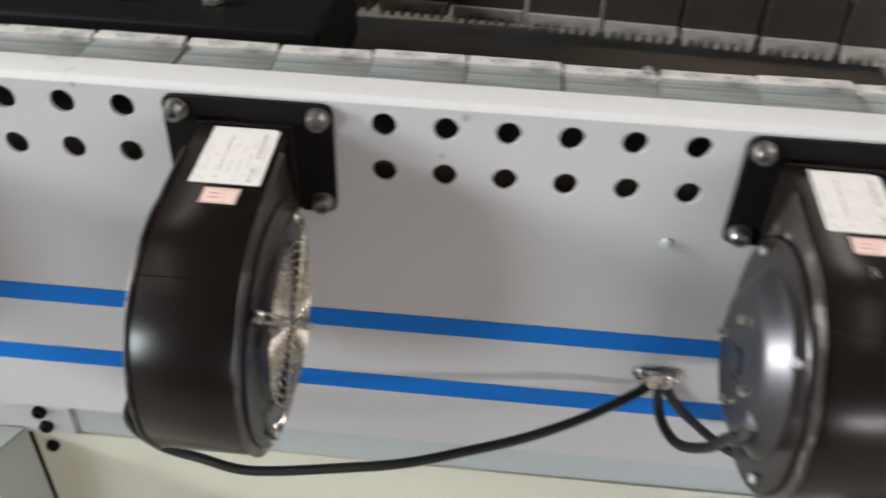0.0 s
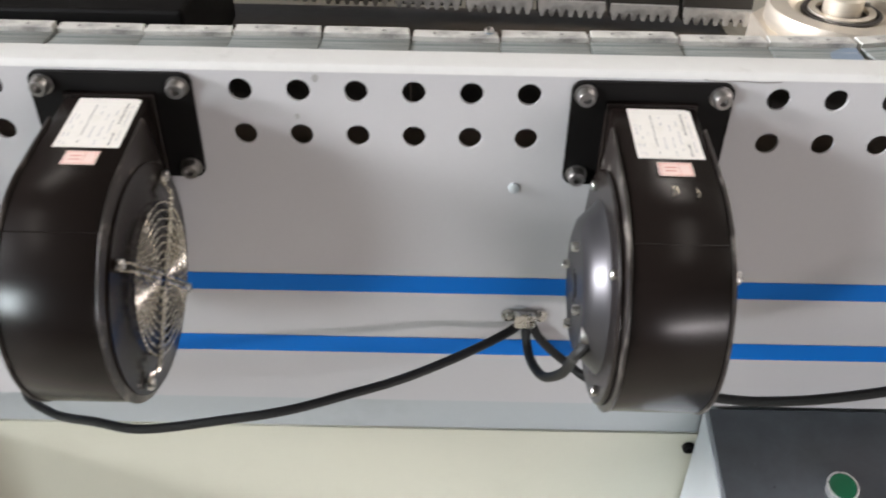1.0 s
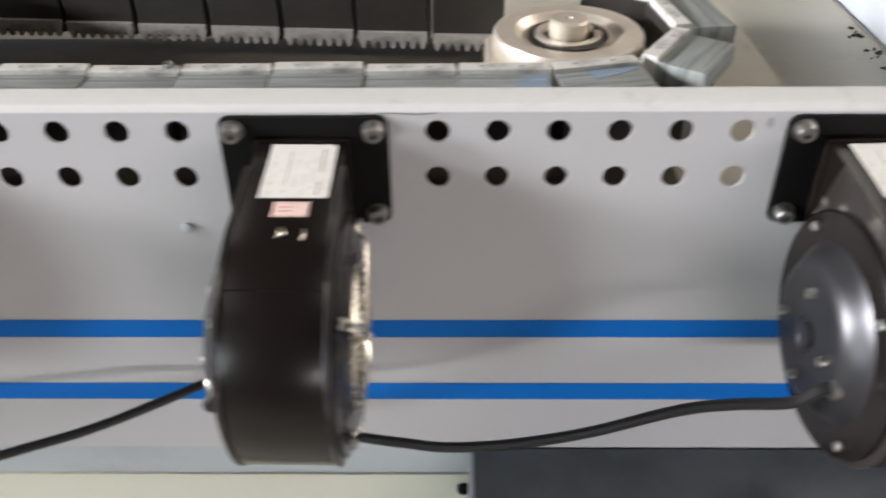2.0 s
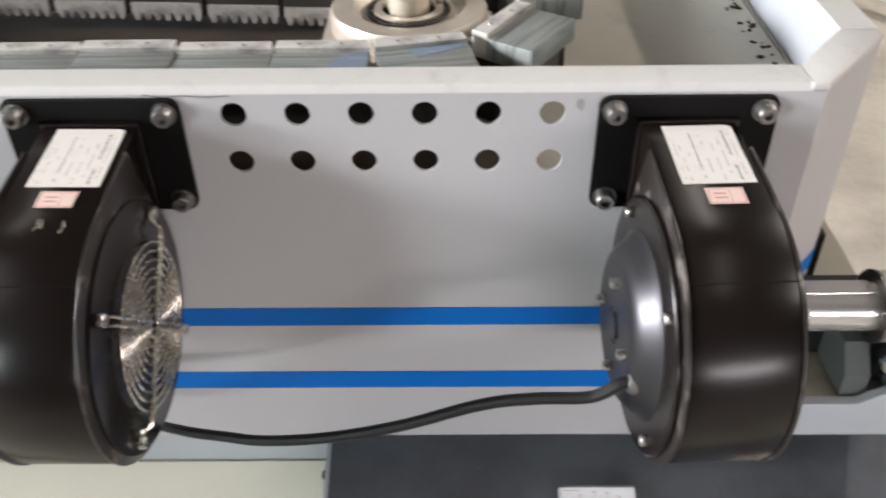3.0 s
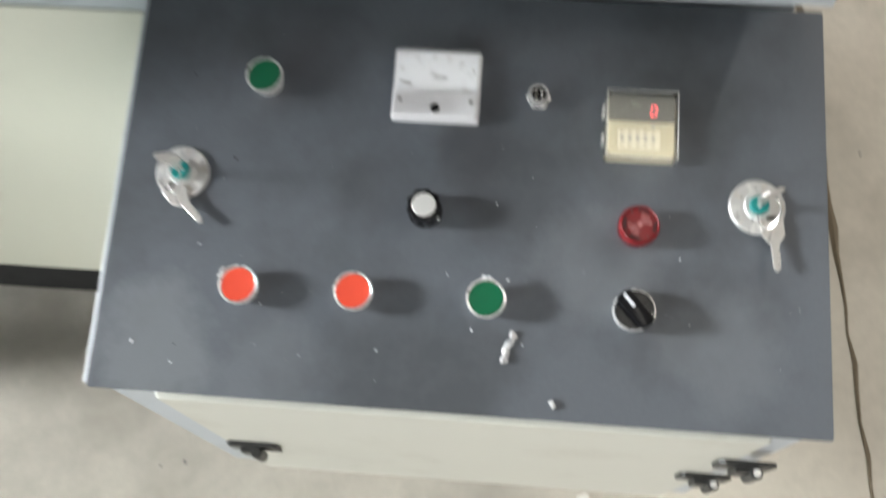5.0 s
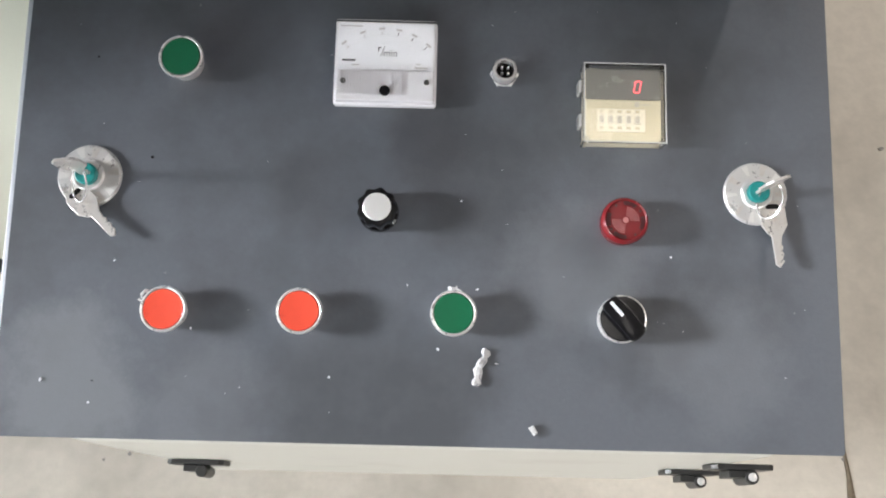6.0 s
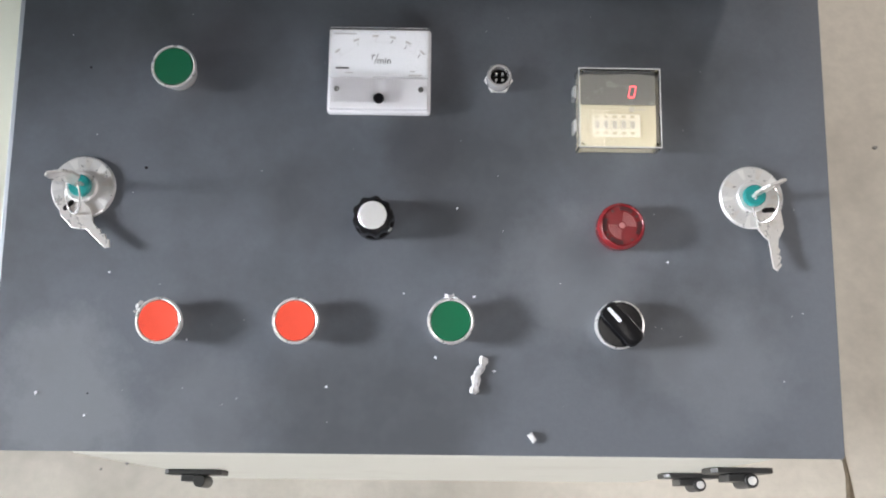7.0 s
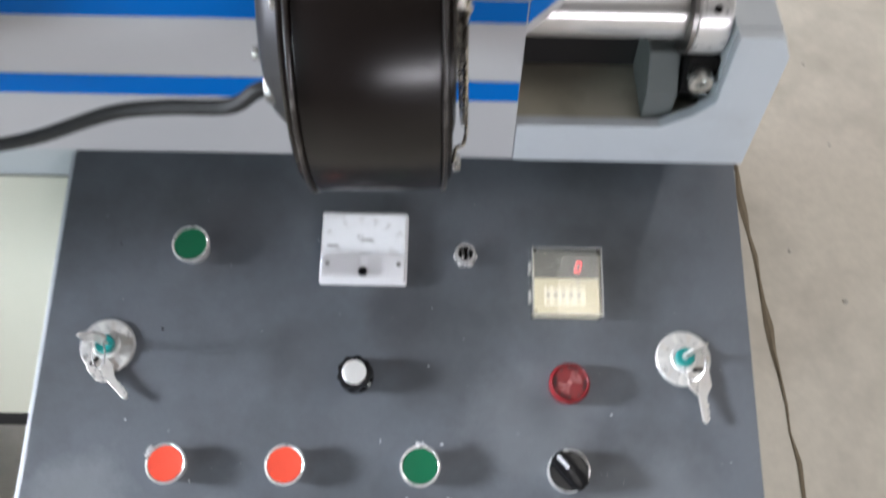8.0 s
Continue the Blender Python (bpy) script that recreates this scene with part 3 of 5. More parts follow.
def mould_block(label, mat):
    """Inner face at local y = 0, towards +y; outer side towards -y."""
    t = thing("mould_block", label, "mould block", group="mould chain")
    w = 0.0334
    b = prism([(-w - 0.001, -0.051), (w - 0.001, -0.051), (w, -0.0132), (-w, -0.0132)], 1.056, 1.0725, "z", 0.0005)
    part("body", b, mat, t, smooth=True)
    # Dark colour carries the shade seen through the side panel's holes.
    part("lower_body", box(-w + 0.001, w - 0.001, -0.040, -0.0006, 1.0075, 1.0558), MOULD, t, "lower part, darkened for the shade behind the holes")
    part("lip", prism([(-w + 0.0005, -0.0131), (w - 0.0003, -0.0131), (w - 0.0018, -0.0003), (-w + 0.0012, -0.0003)], 1.0561, 1.0762, "z", 0.0006), LIP, t, "scuffed pale lip")
    for px in (-0.016, 0.013):
        part("pin", lathe([(0, 1.0762), (0.0016, 1.0762), (0.0014, 1.0766), (0, 1.0766)], 10, pose(px, -0.0068, 0)), DARKBOLT, t)
    part("inner_face", box(-w + 0.0015, w - 0.0015, 0.0, 0.003, 1.0075, 1.070, 0.0008), MOULD, t, "dark oily inner face")
    teeth = box(-w + 0.002, w - 0.002, 0.0031, 0.0075, 1.0128, 1.0205)
    n = 7
    for i in range(n):
        c = -w + 0.0062 + i * (2 * w - 0.0124) / (n - 1)
        join(teeth, prism([(c - 0.0040, 1.0127), (c + 0.0040, 1.0127), (c + 0.0026, 1.0095), (c + 0.0016, 1.0055), (c - 0.0016, 1.0055), (c - 0.0026, 1.0095)], 0.0032, 0.0075, "y"))
    part("rack", teeth, RACK, t, "toothed steel rack")
    return t


PITCH = 0.0676
ROW_Y, LOW = 0.0905, -0.017
PLAIN = "worn milled aluminium mould block of the chain, streaked grey"
first = mould_block(PLAIN, ALU)
EDGE0 = 0.0503
first.matrix_world = pose(EDGE0 - PITCH / 2, ROW_Y, LOW)
spots = [pose(EDGE0 - PITCH / 2 + k * PITCH, ROW_Y + 0.0009 * math.sin(k * 2.1), LOW + 0.0009 * math.sin(k * 1.7), 0, 0, 0.6 * math.sin(k * 1.3)) for k in range(-8, 3) if k != 0]
spots += [pose(cx, cy, LOW, 0, 0, turn) for cx, cy, turn in ((0.3414, 0.133, 57), (0.357, 0.197, 98), (0.327, 0.248, 150))]
spots += [pose(0.196 - k * 0.0681, 0.2488 + 0.0041 * k + 0.0006 * math.sin(k), 0.0011 * k - 0.001, 0, 0, 176.6 + 0.4 * math.sin(k * 1.9)) for k in range(0, 11)]
for m in spots:
    copy_thing(first, m)
stained = mould_block("milled aluminium mould block with a blue stain at one end", ALU)
stained.matrix_world = pose(EDGE0 - PITCH / 2 + 3 * PITCH, ROW_Y, LOW)
stained_turned = mould_block("milled aluminium mould block, blue stained, turning with the chain", ALU)
stained_turned.matrix_world = pose(0.2861, 0.0975, LOW, 0, 0, 12)
part("stain", prism([(0.004, -0.0500), (0.0300, -0.0500), (0.0328, -0.0135), (0.022, -0.0140), (0.010, -0.0230)], 1.0726, 1.0729, "z"), STAINED, stained, "blue dye stain")
part("stain", prism([(-0.006, -0.0285), (0.012, -0.0240), (0.028, -0.0180), (0.031, -0.0135), (-0.010, -0.0135)], 1.0726, 1.0729, "z"), STAINED, stained_turned, "blue dye stain")
tip = thing("paint_fleck", "small screw head with blue paint on a mould block", "screw")
tip.matrix_world = pose(-0.026, 0.0835, 1.0596)
part("head", lathe([(0, 0), (0.0038, 0), (0.0036, 0.003), (0.002, 0.0042), (0, 0.0045)], 14), ZINC, tip, smooth=True)
part("fleck", prism(blot(0.0042, 8), 0.0002, 0.0009, "z"), STAINED, tip)

hub = thing("bearing_hub", "polished steel bearing flange on an octagonal plate", "bearing", pose(HUB.x, HUB.y, 0.990) @ Matrix.Diagonal((0.82, 0.82, 0.90, 1.0)))
part("octagon_plate", prism([(0.081 / math.cos(radians(22.5)) * math.cos(radians(22.5 + 45 * i)), 0.081 / math.cos(radians(22.5)) * math.sin(radians(22.5 + 45 * i))) for i in range(8)], 0.0, 0.050, "z", 0.0015), STEEL, hub)
part("flange_ring", lathe([(0, 0.0503), (0.074, 0.0503), (0.075, 0.052), (0.075, 0.066), (0.073, 0.069), (0.054, 0.069), (0.051, 0.0665), (0.046, 0.063), (0.030, 0.063), (0, 0.063)], 64), STEEL, hub, smooth=True)
part("seal_ring", lathe([(0.040, 0.0633), (0.040, 0.0655), (0.036, 0.066), (0.0355, 0.0633)], 48), MOULD, hub)
part("inner_race", lathe([(0.0335, 0.0633), (0.0335, 0.067), (0.026, 0.067), (0.0255, 0.0633)], 48), STEEL, hub, smooth=True)
part("shaft", lathe([(0, 0.0633), (0.0195, 0.0633), (0.0195, 0.079), (0.0175, 0.081), (0.003, 0.081), (0.0025, 0.079), (0, 0.079)], 40), STEEL, hub, smooth=True)
screw(0.0035, 0.0028, pose(0.029, 0.010, 0.0671), DARKBOLT, hub, "set_screw")
cover = thing("chain_cover", "matt black steel cover plate over the mould chain", "chain cover")
part("plate", box(-0.94, -0.262, 0.098, 0.262, 0.9945, 1.066, 0.003), MATT, cover)
for bx, by, mt in ((-0.3506, 0.1363, ZINC), (-0.4186, 0.1363, MATT)):
    hexa = prism([(0.0078 * math.cos(radians(60 * i)), 0.0078 * math.sin(radians(60 * i))) for i in range(6)], 0, 0.0055, "z", 0.0008)
    lathe([(0, 0.0056), (0.0062, 0.0056), (0.005, 0.0068), (0, 0.0068)], 20, bm=hexa)
    bmesh.ops.transform(hexa, matrix=pose(bx, by, 1.0662), verts=hexa.verts)
    part("hex_bolt", hexa, mt, cover)

g = random.Random(77)
swarf = bmesh.new()
for i in range(34):
    x, y = 0.586 - abs(g.gauss(0, 0.007)), g.uniform(0.085, 0.33)
    if x < 0.585 and y < 0.45:
        q = g.uniform(0.0012, 0.0045)
        join(swarf, prism(blot(q, 300 + i, g.uniform(0.3, 0.8), 8), 0.0, 0.0012, "z"), pose(x, y, 0.9901, 0, 0, g.uniform(0, 180)))
tagged(part("black_flakes", swarf, MATT), "black oily flakes lying along the deck seam", "flakes", kind="stuff")

# ---- shaft end with its bracket ----
brk = thing("shaft_bracket", "pale blue-grey steel end bracket with a clamped bearing seat", "shaft bracket")
outline = [(0.5405, 0.742), (0.7075, 0.742), (0.7075, 0.846), (0.700, 0.862), (0.672, 0.862), (0.672, 0.805), (0.660, 0.792), (0.640, 0.7795), (0.5405, 0.7795)]
part("plate", prism(outline, 0.0005, 0.010, "y", 0.0010), SHEET, brk)
part("side_plate", prism([(0.672, 0.742), (0.7075, 0.742), (0.7075, 0.846), (0.700, 0.862), (0.672, 0.862)], 0.0102, 0.072, "y", 0.0010), SHEET, brk)
part("seat_block", prism([(0.0125, 0.7767), (0.064, 0.7767), (0.064, 0.822), (0.030, 0.822), (0.0125, 0.800)], 0.628, 0.649, "x", 0.0012), CLAMP, brk)
part("clamp_block", box(0.6505, 0.6718, 0.016, 0.030, 0.797, 0.829, 0.0012), MATT, brk, "dark clamp under the collar")
part("clamp_foot", box(0.6505, 0.6715, 0.0305, 0.064, 0.7767, 0.812, 0.0012), CLAMP, brk)
part("tray", box(0.5405, 0.6715, 0.0105, 0.064, 0.770, 0.7765), DECK, brk, "dusty beige tray behind the bracket")
# Solid block coloured black for the shaded gap past the tray.
part("backing", box(0.5405, 0.6715, 0.0645, 0.110, 0.742, 0.826), SHADOWED, brk, "black box for the shaded gap behind the tray")
screw(0.0085, 0.008, pose(0.6610, 0.0158, 0.8140) @ FRONT, ZINC, brk, "bolt")
SHY, SHZ = 0.043, 0.849
shaft = thing("drive_shaft", "polished steel drive shaft ending in a clamped collar", "shaft", pose(0.0, SHY, SHZ, 0, 90, 0))
part("bar", lathe([(0, 0.50), (0.0200, 0.50), (0.0200, 0.652), (0.0185, 0.654), (0, 0.654)], 48), CHROME, shaft, smooth=True)
part("flat", box(-0.0206, -0.0196, -0.008, 0.008, 0.548, 0.640, 0.0004), CHROME, shaft)
part("collar", lathe([(0.0201, 0.6485), (0.0280, 0.6485), (0.0292, 0.650), (0.0292, 0.6695), (0.0280, 0.671), (0.0201, 0.671)], 56), RING, shaft, "satin steel collar", smooth=True)
part("collar_edge", lathe([(0.0201, 0.6455), (0.0300, 0.6455), (0.0300, 0.6483), (0.0201, 0.6483)], 56), DARKBOLT, shaft)
part("set_screw_hole", lathe([(0, 0.0294), (0.0026, 0.0294), (0.0026, 0.0298), (0, 0.0298)], 16, pose(0, 0, 0.660) @ pose(0, 0, 0, 90, 0, -39)), MATT, shaft)
tagged(part("side_beam", box(0.643, 0.688, 0.115, 0.29, 0.70, 0.800, 0.003), DECK), "dusty beige steel side beam behind the shaft", "beam")
# Added black box that stands for the dark void between end plate and beam.
tagged(part("shaft_void", box(0.592, 0.638, 0.125, 0.46, 0.745, 0.860, 0.004), SHADOWED), "black box for the shaded void behind the drive shaft", "housing")

# ---- blowers ----
SCX, SCZ = -0.084, 0.949  # centre of the scroll in y and z


def scroll(grow=0.0):
    """Side outline of the fan housing in y and z: a spiral that runs into a straight outlet at the top."""
    pts = []
    for i in range(0, 61):
        a = radians(20 - 290 * i / 60)  # from the cut-off under the outlet, round the bottom and front, to the top
        r = 0.0685 + 0.0218 * (i / 60) ** 0.62 + grow
        pts.append((SCX + r * math.cos(a), SCZ + r * math.sin(a)))
    pts += [(-0.067, 1.0416 + grow), (-0.036, 1.0446 + grow), (-0.0041, 1.0476 + grow), (-0.0041, 0.990 - grow), (-0.014, 0.990 - grow)]
    return pts


def blower():
    """Built with its upper left flange bolt at local x = 0."""
    t = thing("centrifugal_blower", "black enamelled centrifugal blower bolted to the grey side panel", "blower", group="blowers along the panel")
    x0, x1 = 0.0165, 0.0750
    part("housing", prism(scroll(), x0, x1, "x", 0.0015), BLACK, t, smooth=True)
    for a, c in ((0.0141, 0.0163), (0.0752, 0.0772)):
        rim = [p for p in scroll(0.0011) if p[0] < -0.0215 or p[1] < 0.99]
        rim = [p for p in rim if p[0] < -0.012]
        part("rim", prism(rim, a, c, "x", 0.0008), WORN, t, "folded rim of the housing", smooth=True)
    for a in (124, 252):
        p = (SCX + 0.0888 * math.cos(radians(a)), SCZ + (0.0888 if a < 180 else 0.0803) * math.sin(radians(a)))
        part("seam", tube([(x0, *p), (x1, *p)], 0.0004, 6), BLACK, t, "thin welded seam across the housing")
    fl = prism(rounded(-0.0095, 0.1020, 0.9805, 1.0625, 0.0075), -0.0040, -0.0003, "y", 0.0006)
    part("flange", fl, MATT, t, "square outlet flange")
    part("duct_collar", prism([(x0 - 0.002, 0.988), (x1 + 0.002, 0.988), (x1 + 0.002, 1.0492), (x0 - 0.002, 1.0492)], -0.010, -0.0042, "y", 0.0008), BLACK, t)
    for bx in (0.0, 0.0925):
        for bz in (1.0533, 0.9895):
            washer = lathe([(0, 0), (0.0078, 0), (0.0078, 0.0012), (0, 0.0012)], 24, pose(bx, -0.0042, bz) @ FRONT)
            part("washer", washer, DARKBOLT, t, smooth=True)
            screw(0.0062, 0.0075, pose(bx, -0.0055, bz) @ FRONT, DARKBOLT, t, "bolt")
    # motor side
    axis = pose(0, SCX, SCZ) @ pose(0, 0, 0, 0, -90, 0)  # local z towards -x
    part("cover_plate", lathe([(0, -0.0133), (0.0800, -0.0133), (0.0800, -0.0112), (0.0785, -0.0100), (0, -0.0100)], 72, axis), BLACK, t, "round cover plate", smooth=True)
    part("motor", lathe([(0, -0.0098), (0.0595, -0.0098), (0.0580, -0.0088), (0.0550, -0.0062), (0.0510, -0.0012), (0.0465, 0.0028), (0.0415, 0.0046), (0.0370, 0.0050), (0.013, 0.0050), (0.0115, 0.0036), (0, 0.0036)], 64, axis), MOTOR, t, "dark cast conical motor cover", smooth=True)
    part("shaft_cap", lathe([(0, 0.0037), (0.0090, 0.0037), (0.0085, 0.0062), (0, 0.0066)], 24, axis), MOTOR, t, "motor shaft cap", smooth=True)
    for i in range(4):
        a = radians(45 + 90 * i)
        screw(0.0036, 0.003, axis @ pose(0.0705 * math.cos(a), 0.0705 * math.sin(a), -0.0098), ZINC, t)
        a = radians(8 + 90 * i)
        screw(0.0034, 0.0045, axis @ pose(0.0305 * math.cos(a), 0.0305 * math.sin(a), 0.0050), ZINC, t)
    gl = axis @ pose(-0.006, -0.041, -0.003)
    part("cable_gland", lathe([(0.0045, -0.006), (0.0085, -0.006), (0.0085, 0.005), (0.0070, 0.0075), (0.0045, 0.0075)], 28, gl), DARKBOLT, t, "metal cable gland", smooth=True)
    # inlet side
    inlet = pose(-0.0108, SCX, SCZ) @ pose(0, 0, 0, 0, 90, 0)  # local z towards +x
    part("inlet_plate", lathe([(0.050, 0.0886), (0.0790, 0.0886), (0.0790, 0.0902), (0.0600, 0.0902), (0.0555, 0.0925), (0.0525, 0.0925), (0.050, 0.0890)], 72, inlet), BLACK, t, "inlet ring plate", smooth=True)
    # The housing has no hole: its inner shade is a flat black disc.
    part("inlet_shade", lathe([(0, 0.0887), (0.0515, 0.0887), (0.0515, 0.0889), (0, 0.0889)], 48, inlet), VOID, t, "flat black disc for the shade inside the inlet")
    for k in range(9):
        r = 0.0075 + k * 0.0056
        ring = [inlet @ Vector((r * math.cos(2 * math.pi * i / 48), r * math.sin(2 * math.pi * i / 48), 0.0968)) for i in range(48)]
        part("wire_ring", tube(ring, 0.00075, 6, True, smooth_steps=1), WIRE, t, smooth=True)
    spokes = []
    for i in range(4):
        a = radians(90 * i + 45)
        u, w = Vector((math.cos(a), math.sin(a), 0)), Vector((-math.sin(a), math.cos(a), 0))
        for s in (-1, 1):
            pts = [u * 0.0065 + w * s * 0.0022 + Vector((0, 0, 0.0985)), u * 0.057 + w * s * 0.0022 + Vector((0, 0, 0.0985)), u * 0.064 + w * s * 0.0026 + Vector((0, 0, 0.0935)), u * 0.0715 + w * s * 0.0030 + Vector((0, 0, 0.0920))]
            part("wire_stay", tube([inlet @ p for p in pts], 0.00095, 6, smooth_steps=3), WIRE, t, smooth=True)
        screw(0.0040, 0.0034, inlet @ pose(0.0715 * math.cos(a), 0.0715 * math.sin(a), 0.0921), ZINC, t)
    # labels on the top of the outlet
    top = 0.0001
    slope = pose(0, -0.0041, 1.0476, 5.4, 0, 0)
    lab = slope @ pose(0.0, 0.0041, top)
    sticker = part("rating_label", sheet([(0.0275, -0.0685), (0.0700, -0.0685), (0.0700, -0.0140), (0.0665, -0.0120), (0.0275, -0.0120)], lab, 0.0002), PAPER, t, "white printed rating label")
    g = random.Random(3)
    for col, (xc, y0, y1, wide, ink) in enumerate(((0.0305, -0.064, -0.030, 0.0007, FAINT), (0.0335, -0.066, -0.024, 0.0007, FAINT), (0.0375, -0.062, -0.036, 0.0006, FAINT), (0.0420, -0.066, -0.020, 0.0007, INK), (0.0475, -0.058, -0.022, 0.0009, FAINT), (0.0530, -0.066, -0.030, 0.0007, FAINT), (0.0580, -0.064, -0.026, 0.0008, FAINT), (0.0625, -0.066, -0.018, 0.0011, INK), (0.0660, -0.066, -0.018, 0.0006, FAINT))):
        bars = bmesh.new()
        y = y0
        while y < y1:
            step = g.uniform(0.0012, 0.0042)
            if g.random() < (0.75 if ink is INK else 0.6):
                box(xc - wide * g.uniform(0.4, 0.7), xc + wide * 0.5, y, min(y + step, y1), top + 0.0002, top + 0.00032, bm=bars)
            y += step + 0.0009
        bmesh.ops.transform(bars, matrix=slope @ pose(0, 0.0041, 0), verts=bars.verts)
        part("printed_line", bars, ink, sticker)["kind"] = "stuff"
    red = part("inspection_label", sheet(rect(0.0385, 0.0600, -0.0865, -0.0725), lab, 0.0002), PINK, t, "small pale red printed sticker")
    frame_bars = bmesh.new()
    for a0, a1, b0, b1 in ((0.0395, 0.0590, -0.0738, -0.0735), (0.0395, 0.0590, -0.0857, -0.0854), (0.0395, 0.0398, -0.0857, -0.0735), (0.0587, 0.0590, -0.0857, -0.0735), (0.0425, 0.0495, -0.0782, -0.0772), (0.0425, 0.0495, -0.0818, -0.0808), (0.0515, 0.0518, -0.0850, -0.0742)):
        box(a0, a1, b0, b1, top + 0.0002, top + 0.00032, bm=frame_bars)
    bmesh.ops.transform(frame_bars, matrix=slope @ pose(0, 0.0041, 0), verts=frame_bars.verts)
    part("printed_frame", frame_bars, REDINK, red)
    return t


B0, STEP = 0.0379, 0.372
one = blower()
one.matrix_world = pose(B0, 0, 0)
copies = [copy_thing(one, pose(B0 + k * STEP, 0, 0)) for k in (-2, -1, 1)]


def skew(t, turn):
    """Turn the housing a little about its outlet, while the bolted flange stays flat on the panel."""
    m = pose(0.046, -0.004, 0) @ pose(0, 0, 0, 0, 0, turn) @ pose(-0.046, 0.004, 0)
    for ob in t.children:
        if ob.name.split(".")[0] not in ("flange", "washer", "bolt"):
            ob.matrix_basis = m @ ob.matrix_basis


skew(copies[2], 2.3)
for ang, px, dz in ((100, 0.0445, 0), (99, 0.0465, 1), (101, 0.0590, 0)):
    def on(a, x):
        r = 0.0900
        return (x, SCX + r * math.cos(radians(a)), SCZ + r * math.sin(radians(a)))
    part("scuff", tube([on(ang - 3 + dz, px), on(ang, px + 0.001), on(ang + 2.5, px + (0.001 if dz else -0.0005))], 0.0007, 5, smooth_steps=3), WIRE, one, "small bright scratch in the enamel")

skew(one, -0.6)

# ---- cables ----


def cable(label, runs, r):
    t = thing("power_cable", label, "cable")
    for pts in runs:
        part("sheath", tube(pts, r, 10, smooth_steps=7), RUBBER, t, smooth=True)
    return t


clip = thing("cable_clip", "bright zinc saddle clip screwed to the panel over two cables", "cable clip")
bridge = [(0.0018, -0.0016, 0.8505), (0.004, -0.006, 0.855), (0.008, -0.0105, 0.8585), (0.013, -0.0105, 0.8585), (0.017, -0.006, 0.855), (0.0195, -0.0016, 0.8505)]
part("saddle", tube(bridge, 0.0022, 8, smooth_steps=4), ZINC, clip, smooth=True)
part("strap", prism(rounded(0.0015, 0.0195, 0.8445, 0.8590, 0.004), -0.0125, -0.0095, "y", 0.0008), ZINC, clip)
for cx in (-0.002, 0.0235):
    part("foot", lathe([(0, 0), (0.0062, 0), (0.0062, 0.0016), (0, 0.0016)], 20, pose(cx, -0.0008, 0.8495) @ FRONT), ZINC, clip)
    screw(0.0036, 0.0032, pose(cx, -0.0026, 0.8495) @ FRONT, ZINC, clip, hexed=False)
cable("long black flexible cable sagging between two blowers", [[(-0.330, -0.020, 0.930), (-0.372, -0.018, 0.850), (-0.405, -0.035, 0.790), (-0.375, -0.06, 0.7856), (-0.3278, -0.082, 0.8005), (-0.2873, -0.09, 0.8022), (-0.2174, -0.09, 0.8159), (-0.1741, -0.086, 0.8225), (-0.1314, -0.076, 0.8294), (-0.0883, -0.062, 0.8341), (-0.0442, -0.042, 0.84), (-0.0041, -0.012, 0.8389), (0.008, -0.006, 0.8460)]], 0.0037)
G2 = Vector((B0 + 0.0035, SCX - 0.041, SCZ - 0.006))
cable("short looped black cable from the clip to the blower motor", [[(0.0125, -0.006, 0.848), (0.0130, -0.010, 0.832), (0.0165, -0.026, 0.822), (0.024, -0.052, 0.830), (0.0325, -0.082, 0.864), (0.034, -0.106, 0.902), G2 + Vector((-0.010, -0.006, -0.012)), G2 + Vector((0.002, 0, 0))]], 0.0039)
G3 = G2 + Vector((STEP + 0.005, 0, 0))
cable("black cable from the clip past one blower to the next motor", [[(0.0155, -0.006, 0.849), (0.024, -0.011, 0.833), (0.045, -0.014, 0.812), (0.075, -0.035, 0.805), (0.1176, -0.075, 0.8394), (0.149, -0.083, 0.8424), (0.1775, -0.09, 0.8462), (0.2207, -0.098, 0.8582), (0.2726, -0.106, 0.8791), (0.3263, -0.116, 0.9106), (0.3586, -0.122, 0.9224), (0.3907, -0.127, 0.9291), G3 + Vector((-0.012, -0.003, -0.002)), G3 + Vector((0.002, 0, 0))]], 0.0038)

# ---- control console ----
TH, PY, PZ, XL, XR, LEN = 0.2739, 0.0334, 0.7046, 0.2010, 0.7181, 0.3173
PAN = Matrix.Translation((0, PY, PZ)) @ pose(0, 0, 0, math.degrees(TH), 0, 0)  # local x along the panel, y up the slope, z out of it


def at(u, v, h=0.0, turn=0.0):
    return PAN @ pose(u, -v, h, 0, 0, turn)


con = thing("control_console", "grey and cream sheet-metal control console with a sloping dark panel", "control console")
cs, sn = math.cos(TH), math.sin(TH)
fy, fz = PY - LEN * cs, PZ - LEN * sn
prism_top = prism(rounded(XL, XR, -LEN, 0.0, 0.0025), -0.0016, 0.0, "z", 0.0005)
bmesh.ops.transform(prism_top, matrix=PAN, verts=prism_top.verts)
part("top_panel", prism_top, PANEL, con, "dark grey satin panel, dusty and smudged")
lipb = prism([(XL + 0.001, 0.0), (XR - 0.001, 0.0), (XR - 0.001, -0.016), (XL + 0.001, -0.016)], 0, 0.0015, "z")
bmesh.ops.transform(lipb, matrix=PAN @ pose(0, -LEN + 0.0022, -0.0018) @ pose(0, 0, 0, 90, 0, 0), verts=lipb.verts)
part("front_lip", lipb, PANEL, con)
